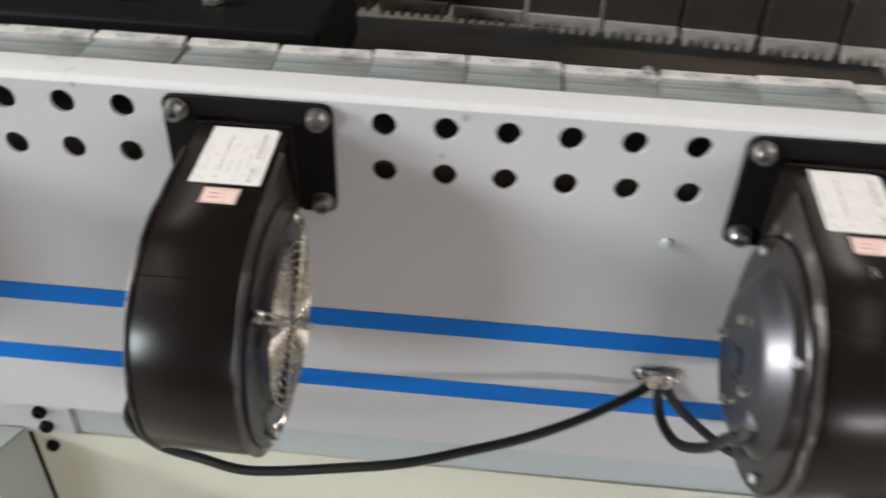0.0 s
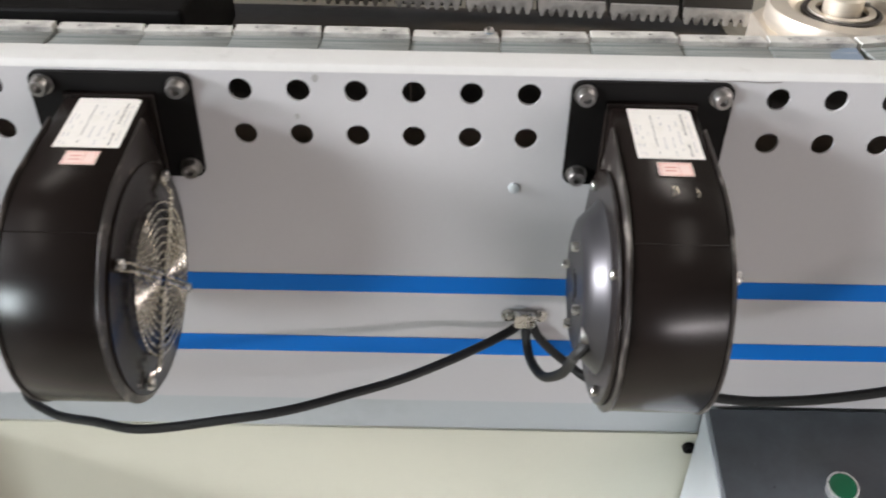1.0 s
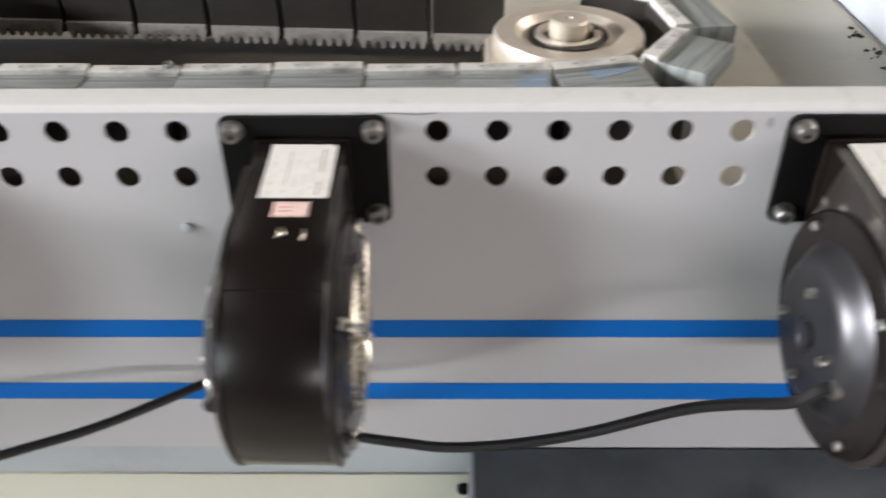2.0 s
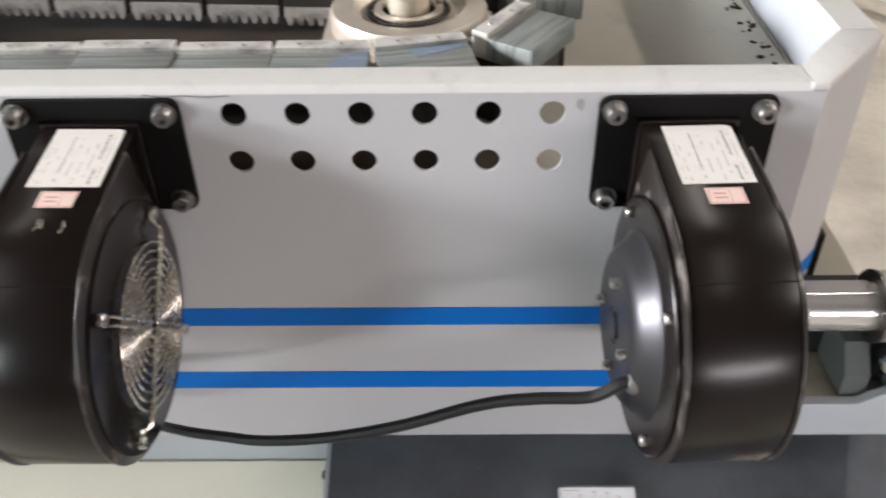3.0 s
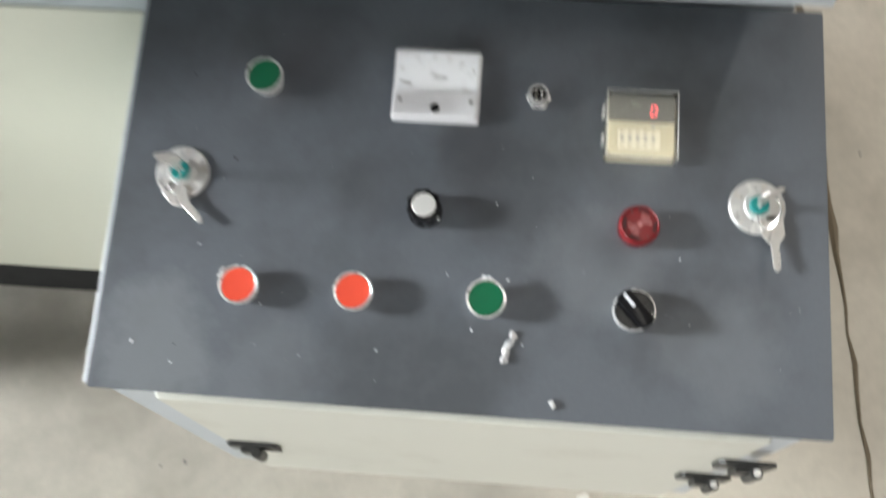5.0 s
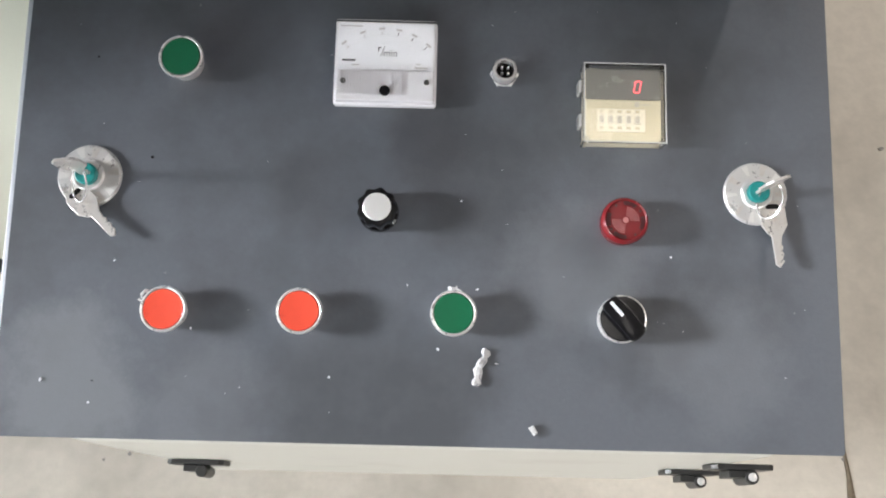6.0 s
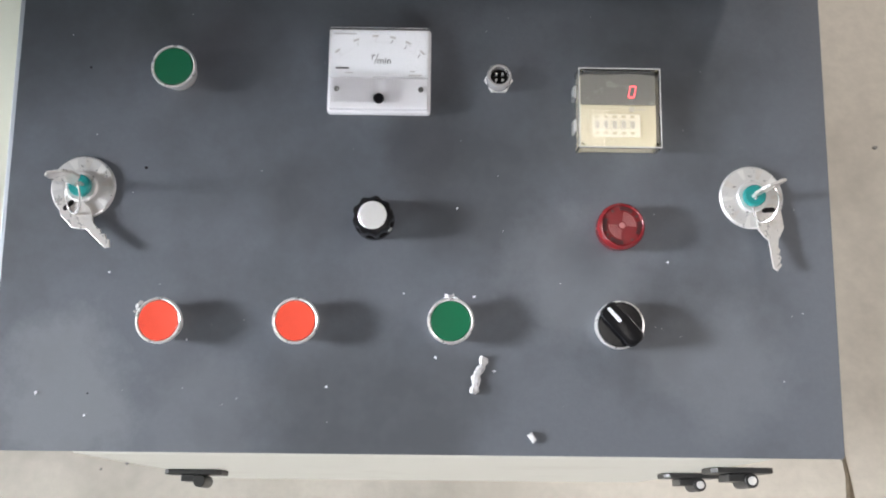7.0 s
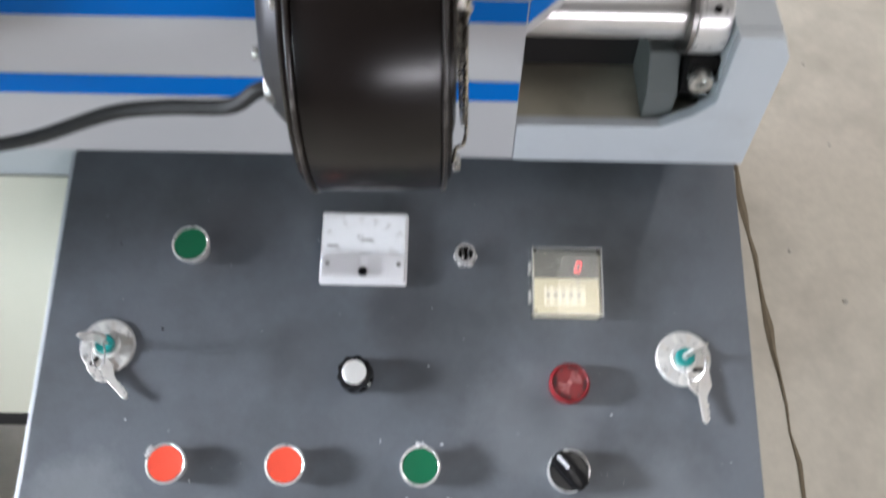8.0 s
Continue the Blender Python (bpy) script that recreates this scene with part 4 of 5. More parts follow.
body = prism([(PY - 0.0005, PZ - 0.003), (fy + 0.004, fz - 0.0026), (fy + 0.012, fz - 0.018), (-0.206, 0.19), (PY - 0.0005, 0.19)], XL - 0.0045, XR - 0.0008, "x", 0.0012)
part("body", body, SHEET, con, "pale blue-grey cabinet body")
# door on the front, which leans in towards its foot
fa = Vector((0, fy + 0.012, fz - 0.018))
fb = Vector((0, -0.206, 0.19))
dirf = (fb - fa).normalized()
lean = math.degrees(math.atan2(dirf.y, -dirf.z))
FACE = Matrix.Translation(fa) @ pose(0, 0, 0, 90 + lean, 0, 0)  # local y up the face, z out of it
DX0, DX1 = 0.2385, 0.688
dr = prism(rounded(DX0, DX1, -0.400, -0.014, 0.003), 0.0006, 0.0082, "z", 0.0024)
bmesh.ops.transform(dr, matrix=FACE, verts=dr.verts)
door = part("door", dr, DOOR, con, "pale cream cabinet door")
for hx, hy, wide, pinned in ((0.266, -0.220, 0.024, False), (0.684, -0.198, 0.0225, True), (0.695, -0.108, 0.0225, True)):
    m = FACE @ pose(hx, hy, 0.0084)
    leaf = prism([(-wide, -0.012), (wide, -0.014), (wide, 0.012), (wide - 0.004, 0.0145), (-wide + 0.004, 0.0145), (-wide, 0.011)], 0.0, 0.0042, "z", 0.0008)
    bmesh.ops.transform(leaf, matrix=m, verts=leaf.verts)
    hob = part("hinge", leaf, LATCH, door, "black plastic hinge")
    bar = lathe([(0, -0.015), (0.0048, -0.015), (0.0052, -0.014), (0.0052, 0.013), (0.0046, 0.0142), (0, 0.0142)], 24, m @ pose(0.006, 0, 0.0094) @ pose(0, 0, 0, -90, 0, 0))
    join(bar, box(-0.010, 0.006, -0.013, 0.012, 0.0044, 0.0098, 0.0006), m)
    part("barrel", bar, LATCH, hob, smooth=False)
    if pinned:
        part("pin", lathe([(0, 0.0), (0.0031, 0.0), (0.0031, 0.0008), (0.0024, 0.0013), (0, 0.0014)], 20, m @ pose(0.006, 0.0143, 0.0094) @ pose(0, 0, 0, -90, 0, 0)), RING, hob, "pale pin end", smooth=True)
for lx in (XL + 0.02, XR - 0.06):
    for ly in (-0.05, -0.008):
        part("leg", box(lx, lx + 0.04, ly, ly + 0.04, FLOOR, 0.19, 0.002), RAIL, con)


def push_button(u, v, mat, label):
    t = thing("push_button", label, "push button", at(u, v), "panel push buttons")
    part("collar", lathe([(0, 0), (0.0112, 0), (0.0114, 0.0050), (0.0128, 0.0078), (0.0139, 0.0112), (0.0141, 0.0128), (0.0137, 0.0137), (0.0129, 0.0139), (0.0124, 0.0136), (0.0122, 0.0124), (0, 0.0122)], 48), RING, t, "silvery round collar", smooth=True)
    part("cap", lathe([(0, 0.0123), (0.0121, 0.0125), (0.0121, 0.0131), (0.0115, 0.0138), (0.006, 0.0134), (0, 0.0133)], 48), mat, t, smooth=True)
    return t


def film_shred(parent, a, seed):
    """A torn bit of protective film sticking to a collar."""
    g = random.Random(seed)
    b = bmesh.new()
    for i in range(4):
        q = prism(blot(0.0019, seed + i, g.uniform(0.4, 0.9), 7), 0.0, 0.0006, "z")
        join(b, q, pose((0.0141 + g.uniform(0, 0.0015)) * math.cos(radians(a + 7 * i - 10)), (0.0141 + g.uniform(0, 0.0015)) * math.sin(radians(a + 7 * i - 10)), 0.0116 + g.uniform(0, 0.002), g.uniform(-50, 50), g.uniform(-50, 50), g.uniform(0, 180)))
    part("film_shred", b, SHARD, parent, "torn clear film on the collar")


UO = 0.217
push_button(0.0867 + UO, 0.0803, GREEN, "round green push button in a silver collar")
film_shred(push_button(0.0871 + UO, 0.2394, REDBTN, "round orange-red push button, torn film on its silver collar"), 147, 5)
push_button(0.1689 + UO, 0.2386, REDBTN, "round orange-red push button in a silver collar")
film_shred(push_button(0.2619 + UO, 0.2377, GREEN, "round green push button in a silver collar, dusty on top"), 88, 9)

# speed meter
mt = thing("panel_meter", "clear-cased white analogue speed meter with a blank needle scale", "panel meter", at(0.4322, 0.0790))
part("case", prism(rounded(-0.0327, 0.0327, -0.0275, 0.0280, 0.002), 0.0, 0.0062, "z", 0.0012), MILKY, mt, smooth=True)
part("dial", prism(rounded(-0.0305, 0.0305, -0.0055, 0.0258, 0.001), 0.0063, 0.0088, "z"), WHITEP, mt, "white dial")
part("lower_cover", prism(rounded(-0.0312, 0.0312, -0.0262, -0.0060, 0.0015), 0.0063, 0.0112, "z", 0.0008), MILKY, mt, "milky ribbed lower cover")
for i in range(22):
    if i not in (14, 15, 16):
        part("rib", box(-0.0300 + i * 0.0020, -0.0292 + i * 0.0020, -0.0225, -0.0064, 0.0113, 0.0119), MILKY, mt)
gl = part("window", prism(rounded(-0.0318, 0.0318, -0.0058, 0.0272, 0.0015), 0.0100, 0.0118, "z", 0.0005), GLASS, mt, "clear window")
gl.visible_shadow = False
part("adjuster", lathe([(0, 0.0113), (0.0034, 0.0113), (0.0034, 0.0124), (0.0030, 0.0130), (0, 0.0130)], 24, pose(0.0003, -0.0198, 0)), KNOB, mt, "black zero adjuster", smooth=True)
for sx in (-0.0262, 0.0265):
    screw(0.0017, 0.0010, pose(sx, -0.0138, 0.0113), DARKBOLT, mt)
dial_z = 0.0089
for i, ang in enumerate((-42, -22, -4, 12, 27, 43)):
    a = radians(ang)
    r = 0.0355
    cx, cy = r * math.sin(a), -0.0175 + r * math.cos(a)
    tick = prism([(-0.00022, 0.0), (0.00022, 0.0), (0.00022, 0.0026), (-0.00022, 0.0026)], 0, 0.0001, "z")
    bmesh.ops.transform(tick, matrix=pose(cx, cy, dial_z, 0, 0, -ang), verts=tick.verts)
    part("scale_tick", tick, DIALINK if i > 2 else FAINT, mt)
    bar = prism(rect(-0.0019, 0.0019, 0.0036, 0.0050), 0, 0.0001, "z")
    bmesh.ops.transform(bar, matrix=pose(cx, cy, dial_z, 0, 0, -ang), verts=bar.verts)
    part("scale_figure", bar, FAINT, mt)
for i in range(26):
    a = radians(-44 + 88 * i / 25)
    r = 0.0352
    dot = prism(rect(-0.0001, 0.0001, 0.0, 0.0011), 0, 0.0001, "z")
    bmesh.ops.transform(dot, matrix=pose(r * math.sin(a), -0.0175 + r * math.cos(a), dial_z, 0, 0, -math.degrees(a)), verts=dot.verts)
    part("scale_mark", dot, FAINT, mt)
writing("dial_text", "r", 0.0066, pose(-0.0040, 0.0088, dial_z), DIALINK, mt)
slash = prism([(-0.0034, 0.0036), (-0.0030, 0.0036), (-0.0006, 0.0104), (-0.0010, 0.0104)], dial_z, dial_z + 0.0001, "z")
part("dial_text", slash, DIALINK, mt)
writing("dial_text", "min", 0.0062, pose(0.0030, 0.0058, dial_z), DIALINK, mt)
for x0, x1, y, hgt, mm in ((-0.0290, -0.0150, 0.0236, 0.0008, FAINT), (-0.0275, -0.0190, 0.0008, 0.0012, DIALINK), (-0.0215, -0.0165, -0.0022, 0.0008, FAINT), (0.0185, 0.0270, -0.0036, 0.0008, FAINT), (0.0195, 0.0225, -0.0010, 0.0008, FAINT)):
    part("dial_line", box(x0, x1, y - hgt / 2, y + hgt / 2, dial_z, dial_z + 0.0001), mm, mt)
part("needle_foot", box(-0.004, 0.005, -0.0052, -0.0046, dial_z, dial_z + 0.0006), INK, mt)

# round socket
jk = thing("signal_socket", "small nickel round panel socket with four pins", "socket", at(0.2913 + UO, 0.0821))
part("nut", prism([(0.0092 * math.cos(radians(60 * i)), 0.0092 * math.sin(radians(60 * i))) for i in range(6)], 0.0, 0.0022, "z", 0.0006), RING, jk)
part("shell", lathe([(0.0062, 0.0023), (0.0080, 0.0023), (0.0080, 0.0090), (0.0072, 0.0102), (0.0058, 0.0102), (0.0056, 0.0050), (0.0050, 0.0045)], 32), CHROME, jk, smooth=True)
part("insert", lathe([(0, 0.0024), (0.0055, 0.0024), (0.0055, 0.0052), (0, 0.0052)], 24), MATT, jk)
for i in range(4):
    a = radians(45 + 90 * i)
    part("pin", lathe([(0, 0.0053), (0.0008, 0.0053), (0.0008, 0.0080), (0, 0.0084)], 8, pose(0.0028 * math.cos(a), 0.0028 * math.sin(a), 0)), ZINC, jk)

# preset counter under its clear cover
ct = thing("preset_counter", "pale yellow preset counter with red digit under clear cover", "counter", at(0.5828, 0.1040))
part("body", prism(rounded(-0.0238, 0.0238, -0.0238, 0.0238, 0.001), 0.0, 0.0100, "z", 0.0006), COUNTER, ct)
part("display", prism(rounded(-0.0236, 0.0236, 0.0035, 0.0236, 0.0006), 0.0101, 0.0106, "z"), WINDOW, ct, "smoky grey display window")
part("face", prism(rounded(-0.0232, 0.0232, -0.0232, 0.0030, 0.0006), 0.0101, 0.0106, "z"), COUNTER, ct)
part("wheel_frame", prism(rounded(-0.0165, 0.0135, -0.0175, -0.0030, 0.0008), 0.0107, 0.0114, "z"), WHEEL, ct)
for i in range(5):
    cx = -0.0138 + i * 0.0056
    wh = part("thumbwheel", box(cx - 0.0018, cx + 0.0018, -0.0128, -0.0070, 0.0115, 0.0121, 0.0004), WHEEL, ct)
    part("digit_mark", prism(rounded(cx - 0.0013, cx + 0.0013, -0.0123, -0.0075, 0.0010), 0.01213, 0.01219, "z"), WHEELINK, wh)
    for yy in (-0.0046, -0.0152):
        part("wheel_button", box(cx - 0.0014, cx + 0.0014, yy - 0.0009, yy + 0.0009, 0.0115, 0.0118), COUNTER, ct)
part("reset_key", lathe([(0, 0.0107), (0.0017, 0.0107), (0.0017, 0.0116), (0, 0.0116)], 20, pose(0.0085, 0.0004, 0)), WHEELINK, ct, smooth=True)
part("print_line", box(0.0115, 0.0175, 0.0, 0.0008, 0.0107, 0.01078), WHEELINK, ct)
seg = bmesh.new()
sl = 0.18
for x0, x1, y0, y1 in ((-0.0014, 0.0014, 0.0034, 0.0040), (-0.0014, 0.0014, -0.0040, -0.0034), (0.0015, 0.0021, 0.0003, 0.0036), (0.0015, 0.0021, -0.0036, -0.0003), (-0.0021, -0.0015, 0.0003, 0.0036), (-0.0021, -0.0015, -0.0036, -0.0003)):
    join(seg, prism([(x + y * sl, y) for x, y in ((x0, y0), (x1, y0), (x1, y1), (x0, y1))], 0.0107, 0.0109, "z"), pose(0.0090, 0.0120, 0))
part("led_digit", seg, LED, ct, "lit red digit")
for name, dims in (("cover_side", (-0.0258, 0.0258, 0.0246, 0.0258, 0.0, 0.0145)), ("cover_side", (-0.0258, 0.0258, -0.0258, -0.0246, 0.0, 0.0145)), ("cover_side", (-0.0258, -0.0246, -0.0245, 0.0245, 0.0, 0.0145)), ("cover_side", (0.0246, 0.0258, -0.0245, 0.0245, 0.0, 0.0145)), ("cover_top", (-0.0258, 0.0258, -0.0258, 0.0258, 0.0146, 0.0158))):
    pane = part(name, box(*dims, 0.0004), GLASS, ct, "clear plastic cover")
    pane.visible_shadow = False
for dims in ((-0.0258, 0.0258, 0.0250, 0.0258), (-0.0258, 0.0258, -0.0258, -0.0250), (-0.0258, -0.0250, -0.0249, 0.0249), (0.0250, 0.0258, -0.0249, 0.0249)):
    part("cover_rim", box(*dims, 0.0159, 0.0163), FROST, ct, "bright moulded edge of the clear cover").visible_shadow = False
for sx, sy in ((-1, 1), (1, 1), (-1, -1), (1, -1)):
    part("cover_post", lathe([(0, 0.0), (0.0013, 0.0), (0.0013, 0.0150), (0, 0.0150)], 12, pose(sx * 0.0234, sy * 0.0234, 0)), GLASS, ct)
for sy in (-0.010, 0.012):
    part("cover_tab", box(-0.0278, -0.0259, sy - 0.004, sy + 0.004, 0.0, 0.010, 0.0005), FROST, ct)

# speed knob
kn = thing("speed_knob", "glossy black fluted knob with a spun aluminium cap", "knob", at(0.2137 + UO, 0.1743))
flutes = []
for i in range(72):
    a = 2 * math.pi * i / 72
    flutes.append(((0.0120 + 0.0007 * math.cos(9 * a)) * math.cos(a), (0.0120 + 0.0007 * math.cos(9 * a)) * math.sin(a)))
part("skirt", lathe([(0, 0.0004), (0.0128, 0.0004), (0.0124, 0.004), (0, 0.004)], 48), KNOB, kn, smooth=True)
part("grip", prism(flutes, 0.0041, 0.0168, "z", 0.0016), KNOB, kn, smooth=True)
part("cap", lathe([(0, 0.0168), (0.0086, 0.0168), (0.0086, 0.0174), (0.0082, 0.0177), (0, 0.0177)], 48), SPUN, kn, "bright spun aluminium cap", smooth=True)
screw(0.0018, 0.001, pose(0.0100, -0.0075, 0.0100) @ pose(0, 0, 0, 0, 0, -37) @ pose(0, 0, 0, 0, 90, 0), ZINC, kn, "grub_screw")

# buzzer
bz = thing("alarm_buzzer", "dark red round alarm buzzer with slots and pale printed arcs", "buzzer", at(0.3662 + UO, 0.1780))
part("housing", lathe([(0, 0), (0.0138, 0), (0.0140, 0.0040), (0.0146, 0.0070), (0.0147, 0.0105), (0.0140, 0.0130), (0.0128, 0.0142), (0.0124, 0.0138), (0.0120, 0.0132), (0, 0.0132)], 56), BUZZ, bz, smooth=True)
for i in range(4):
    mid = (75, 352, 250, 178)[i]
    sl2 = []
    for r, order in ((0.0118, range(0, 9)), (0.0094, range(8, -1, -1))):
        sl2 += [(r * math.cos(radians(mid - 22 + 5.5 * k)), r * math.sin(radians(mid - 22 + 5.5 * k))) for k in order]
    part("slot", prism(sl2, 0.0133, 0.0135, "z"), BUZZHOLE, bz)
    part("hole", lathe([(0, 0.0133), (0.0009, 0.0133), (0.0009, 0.0135), (0, 0.0135)], 12, pose(0.0106 * math.cos(radians(90 * i + 33)), 0.0106 * math.sin(radians(90 * i + 33)), 0)), BUZZHOLE, bz)
for quad in (0, 180):
    for k in range(5):
        r0 = 0.0030 + k * 0.0012
        pts = []
        for r, order in ((r0 + 0.0004, range(0, 13)), (r0, range(12, -1, -1))):
            pts += [(r * math.cos(radians(quad - 5 + 7.5 * j)), r * math.sin(radians(quad - 5 + 7.5 * j))) for j in order]
        part("printed_arc", prism(pts, 0.0133, 0.0135, "z"), BUZZPALE, bz)
part("centre_ring", lathe([(0.0009, 0.0133), (0.0018, 0.0133), (0.0018, 0.0138), (0.0009, 0.0138)], 20), BUZZPALE, bz)

# selector switch
sw = thing("selector_switch", "black rotary selector switch with silver ring, white pointer line", "switch", at(0.3644 + UO, 0.2385))
part("collar", lathe([(0, 0), (0.0138, 0), (0.0140, 0.0030), (0.0146, 0.0048), (0.0146, 0.0098), (0.0145, 0.0110), (0.0138, 0.0112), (0.0136, 0.0096), (0, 0.0096)], 48), RING, sw, "silver ring", smooth=True)
part("disc", lathe([(0, 0.0097), (0.0135, 0.0097), (0.0135, 0.0108), (0.0130, 0.0114), (0, 0.0116)], 40), KNOB, sw, smooth=True)
hd = prism(rounded(-0.0062, 0.0062, -0.0147, 0.0145, 0.0040), 0.0119, 0.0175, "z", 0.0014)
bmesh.ops.transform(hd, matrix=pose(0, 0, 0, 0, 0, 42), verts=hd.verts)
part("lever", hd, KNOB, sw, "black turning lever", smooth=True)
wl = prism(rounded(-0.0011, 0.0011, 0.0018, 0.0128, 0.0008), 0.0176, 0.0179, "z")
bmesh.ops.transform(wl, matrix=pose(0, 0, 0, 0, 0, 42), verts=wl.verts)
part("pointer_line", wl, WHITEP, sw, "white pointer line")


def key_outline():
    """A small flat key: a square-shouldered bow, then a notched blade, along -y."""
    return [(-0.0078, 0.004), (-0.0045, 0.0085), (0.0045, 0.0085), (0.0080, 0.004), (0.0082, -0.0075), (0.0050, -0.0125), (0.0036, -0.0145), (0.0036, -0.0145),
            (0.0025, -0.0200), (0.0036, -0.0215), (0.0024, -0.0240), (0.0035, -0.0262), (0.0022, -0.0290), (0.0030, -0.0310), (0.0, -0.0345), (-0.0024, -0.0325), (-0.0026, -0.0145), (-0.0048, -0.0125), (-0.0080, -0.0075)]


def key_switch(u, v, blade_turn, hang, hang_turn, label):
    t = thing("key_switch", label, "key switch", at(u, v), "panel key switches")
    part("plate", lathe([(0, 0), (0.0200, 0), (0.0200, 0.0016), (0.0192, 0.0026), (0, 0.0026)], 56), RING, t, "silver legend plate", smooth=True)
    g = random.Random(int(u * 1000))
    for i in range(10):
        a0 = 36 * i + g.uniform(-6, 6)
        wd = g.uniform(9, 16)
        pts = [(r * math.cos(radians(a)), r * math.sin(radians(a))) for r, a in ((0.0120, a0), (0.0188, a0 - 2), (0.0188, a0 + wd), (0.0120, a0 + wd - 3))]
        part("legend_mark", prism(pts, 0.0027, 0.0028, "z"), SPUN if i % 2 else KEYM, t)
    part("barrel", lathe([(0, 0.0027), (0.0098, 0.0027), (0.0098, 0.0045), (0.0090, 0.0052), (0, 0.0052)], 40), RING, t, smooth=True)
    part("lock_core", lathe([(0, 0.0053), (0.0068, 0.0053), (0.0068, 0.0082), (0.0060, 0.0088), (0, 0.0088)], 32), TEAL, t, "teal plastic lock core", smooth=True)
    up = prism(key_outline(), -0.0009, 0.0009, "z", 0.0003)
    k1 = thing("key", "flat nickel key standing in the lock of the key switch", "key", at(u, v, 0.0190, blade_turn) @ pose(0, 0, 0, 90, 0, 0) @ pose(0, 0.0155, 0))
    bmesh.ops.transform(up, matrix=pose(0, 0, 0), verts=up.verts)
    part("blade", up, KEYM, k1)
    k2 = thing("key", "flat nickel spare key lying on the dark panel", "key", at(u + hang[0], v - hang[1], 0.0032, hang_turn) @ pose(0, 0, 0, -6, 0, 0))
    part("blade", prism(key_outline(), -0.0009, 0.0009, "z", 0.0003), KEYM, k2)
    part("bow_slot", prism(rounded(-0.0042, 0.0042, 0.0030, 0.0062, 0.0015), 0.0010, 0.0012, "z"), MATT, k2)
    ring = []
    mid = Vector((hang[0] * 0.55, hang[1] * 0.5, 0.011))
    for i in range(24):
        a = 2 * math.pi * i / 24
        ring.append(mid + Vector((0.0062 * math.cos(a), 0.0100 * math.sin(a), 0.0065 * math.sin(a + 0.8))))
    kr = thing("key_ring", "thin steel wire ring joining two keys", "key ring", at(u, v))
    part("wire", tube(ring, 0.0006, 6, True, smooth_steps=1), CHROME, kr, smooth=True)


key_switch(0.2485, 0.1561, 8, (-0.0040, -0.0150), 47, "round silver key switch, teal core, two keys on a ring")
key_switch(0.6677, 0.1569, 22, (0.0098, -0.0130), 4, "round silver key switch, teal core, key hanging straight down")

# scraps and dust on the panel
fr = thing("plastic_scrap", "torn clear plastic scrap lying on the dark panel", "scrap", at(0.2791 + UO, 0.2695, 0.0003, -18))
g = random.Random(17)
crumple = bmesh.new()
prev = None
for i in range(11):
    y = 0.0115 - i * 0.0023
    w = 0.0016 + 0.0012 * abs(math.sin(i * 1.15 + 0.6)) + g.uniform(-0.0003, 0.0005)
    lift = 0.0012 + g.uniform(0, 0.0026)
    cx = 0.0008 * math.sin(i * 0.9)
    cur = [crumple.verts.new(p) for p in ((cx - w, y, 0.0), (cx - 0.5 * w, y + g.uniform(-0.0006, 0.0006), lift), (cx + 0.4 * w, y, lift * g.uniform(0.3, 1.1)), (cx + w, y, 0.0))]
    if prev:
        for k in range(4):
            crumple.faces.new((prev[k], cur[k], cur[(k + 1) % 4], prev[(k + 1) % 4]))
    else:
        crumple.faces.new(cur)
    prev = cur
crumple.faces.new(prev)
part("scrap", crumple, SHARD, fr)
ch = thing("plastic_scrap", "small clear plastic chip lying on the dark panel", "scrap", at(0.3114 + UO, 0.3065, 0.0003, 20))
part("scrap", prism([(-0.0022, 0.0026), (0.0016, 0.0030), (0.0024, -0.0020), (-0.0004, -0.0034)], 0.0, 0.0026, "z", 0.0006), SHARD, ch)
g = random.Random(21)
dust = bmesh.new()
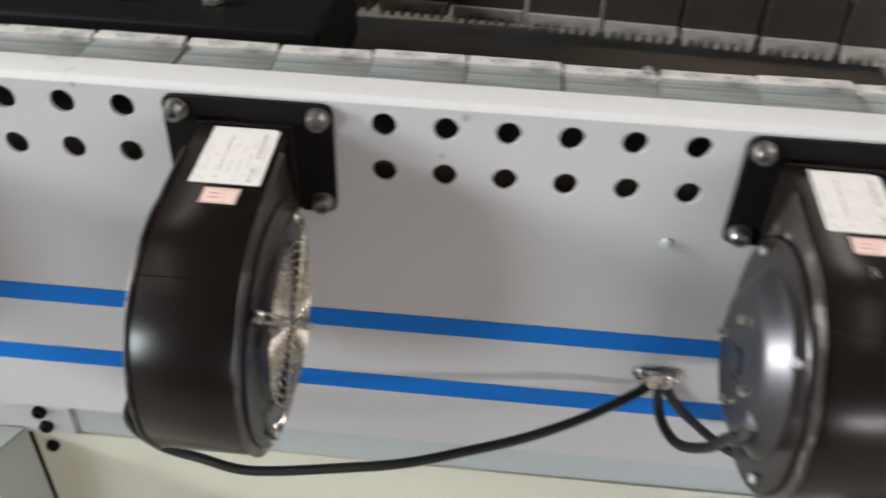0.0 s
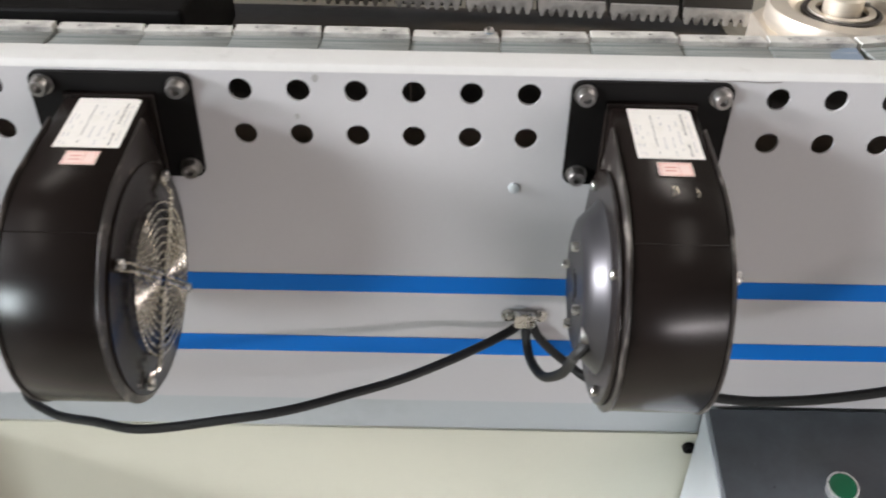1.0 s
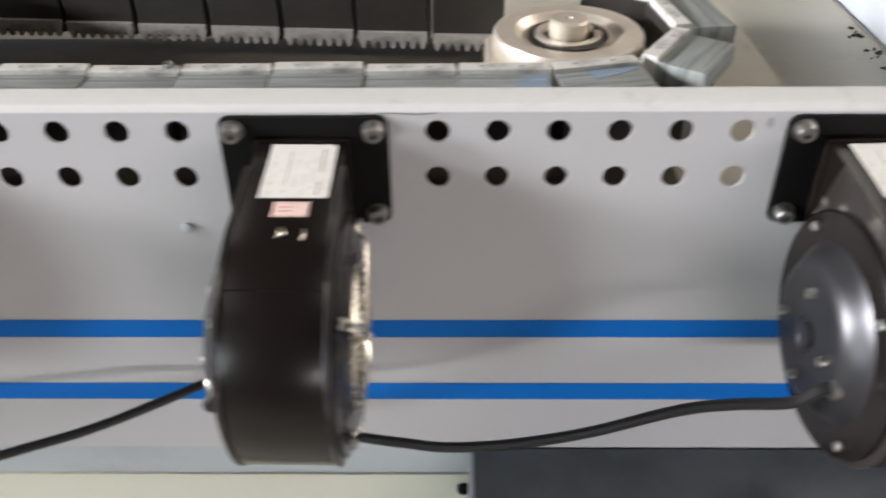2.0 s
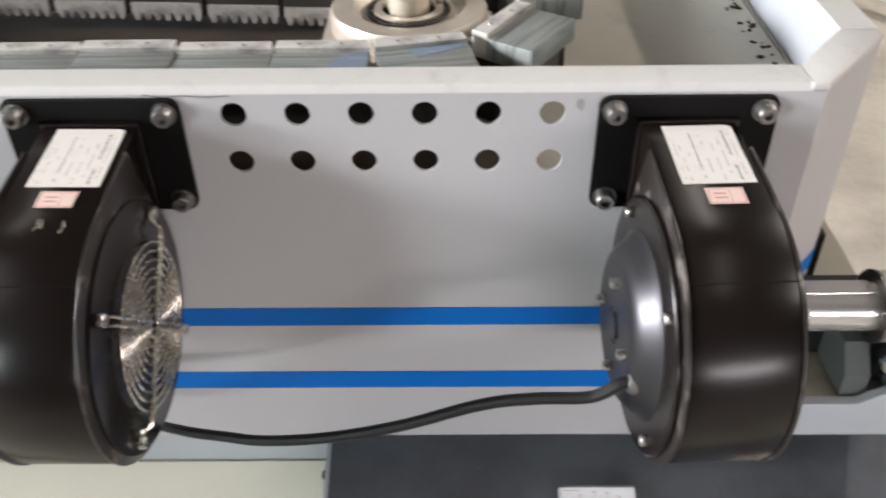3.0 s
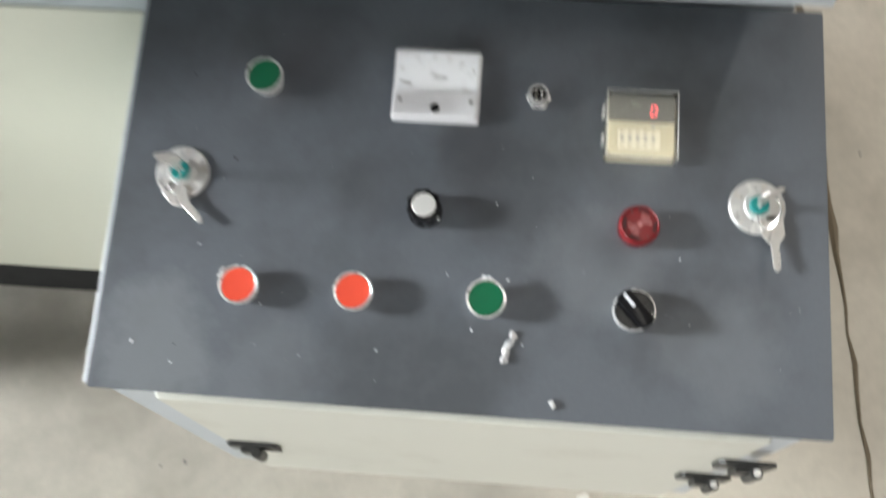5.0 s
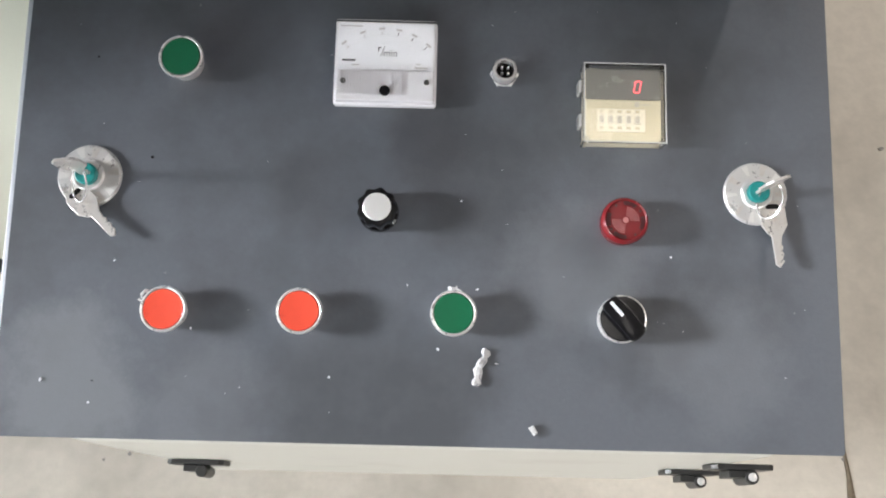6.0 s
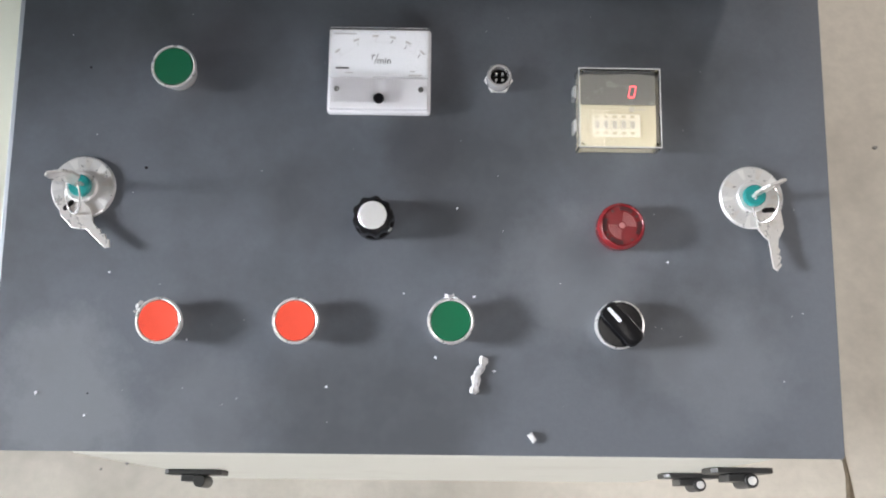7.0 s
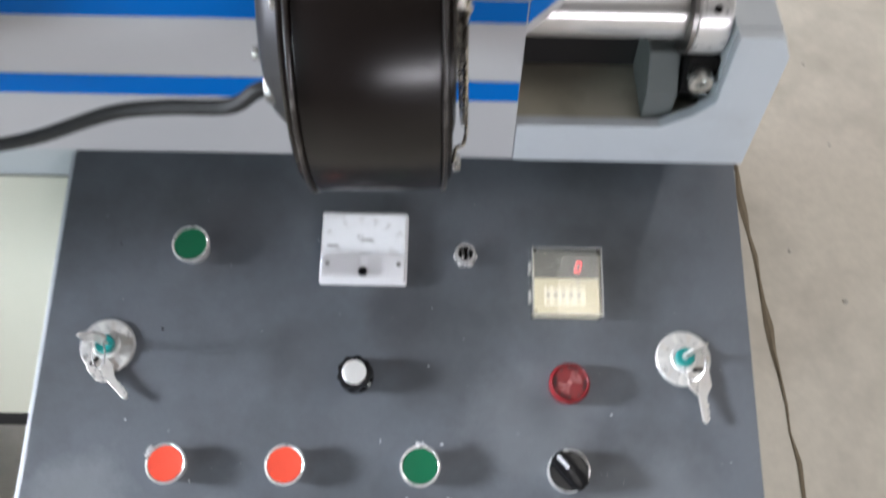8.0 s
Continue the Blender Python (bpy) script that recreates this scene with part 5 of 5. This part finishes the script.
flecks = [(0.4700, 0.2590, 0.0011), (0.4040, 0.2775, 0.0009), (0.2290, 0.2830, 0.0013), (0.2590, 0.2960, 0.0008), (0.4935, 0.2215, 0.0012), (0.5060, 0.2670, 0.0011), (0.4825, 0.1660, 0.0008), (0.6140, 0.1985, 0.0008), (0.3180, 0.2500, 0.0008), (0.4500, 0.2200, 0.0007), (0.2680, 0.2090, 0.0008), (0.3500, 0.2850, 0.0006)]
flecks += [(g.uniform(XL + 0.02, XR - 0.02), g.uniform(0.03, 0.30), g.uniform(0.00015, 0.00035)) for _ in range(45)]
for u, v, r in flecks:
    join(dust, prism(blot(r, int(u * 9999), g.uniform(0.5, 1.2), 7), 0.0, r * 0.7, "z"), at(u, v, 0.0001, g.uniform(0, 180)))
tagged(part("dust_flecks", dust, WHITEP), "pale dust flecks and crumbs scattered on the panel", "dust", kind="stuff")
spots2 = bmesh.new()
for u, v, r in ((0.2470, 0.0770, 0.0008), (0.2865, 0.1425, 0.0011), (0.2600, 0.2830, 0.0006)):
    join(spots2, prism(blot(r, int(u * 7777), 0.8), 0.0, 0.0004, "z"), at(u, v, 0.0001))
tagged(part("dirt_spots", spots2, MATT), "small dark dirt spots on the panel", "dirt", kind="stuff")

# ---- loose things on the floor ----
st = thing("floor_stone", "small pale stone chip lying on the concrete floor", "stone", pose(0.640, -0.150, FLOOR))
part("chip", prism(blot(0.009, 5, 0.8, 9), 0.0, 0.008, "z", 0.002), PAPER, st)
g = random.Random(31)
grit = bmesh.new()
for i in range(130):
    x, y = g.uniform(-0.6, 2.4), g.uniform(-0.9, 2.6)
    r = g.uniform(0.0015, 0.0045)
    join(grit, prism(blot(r, i, 0.8, 6), 0.0, r * 0.5, "z"), pose(x, y, FLOOR, 0, 0, g.uniform(0, 180)))
tagged(part("floor_grit", grit, SMUDGE), "scattered dark grit and crumbs on the concrete floor", "grit", kind="stuff")
ws = thing("white_stand", "white painted steel angle stand lying far off on the floor", "steel stand", pose(2.05, 2.40, FLOOR, 0, 0, 40))
part("bar", box(-0.05, 1.2, -0.03, 0.03, 0.0, 0.06, 0.004), WHITEBAR, ws)
part("cross_bar", box(0.35, 0.41, -0.40, 0.60, 0.062, 0.12, 0.004), WHITEBAR, ws)
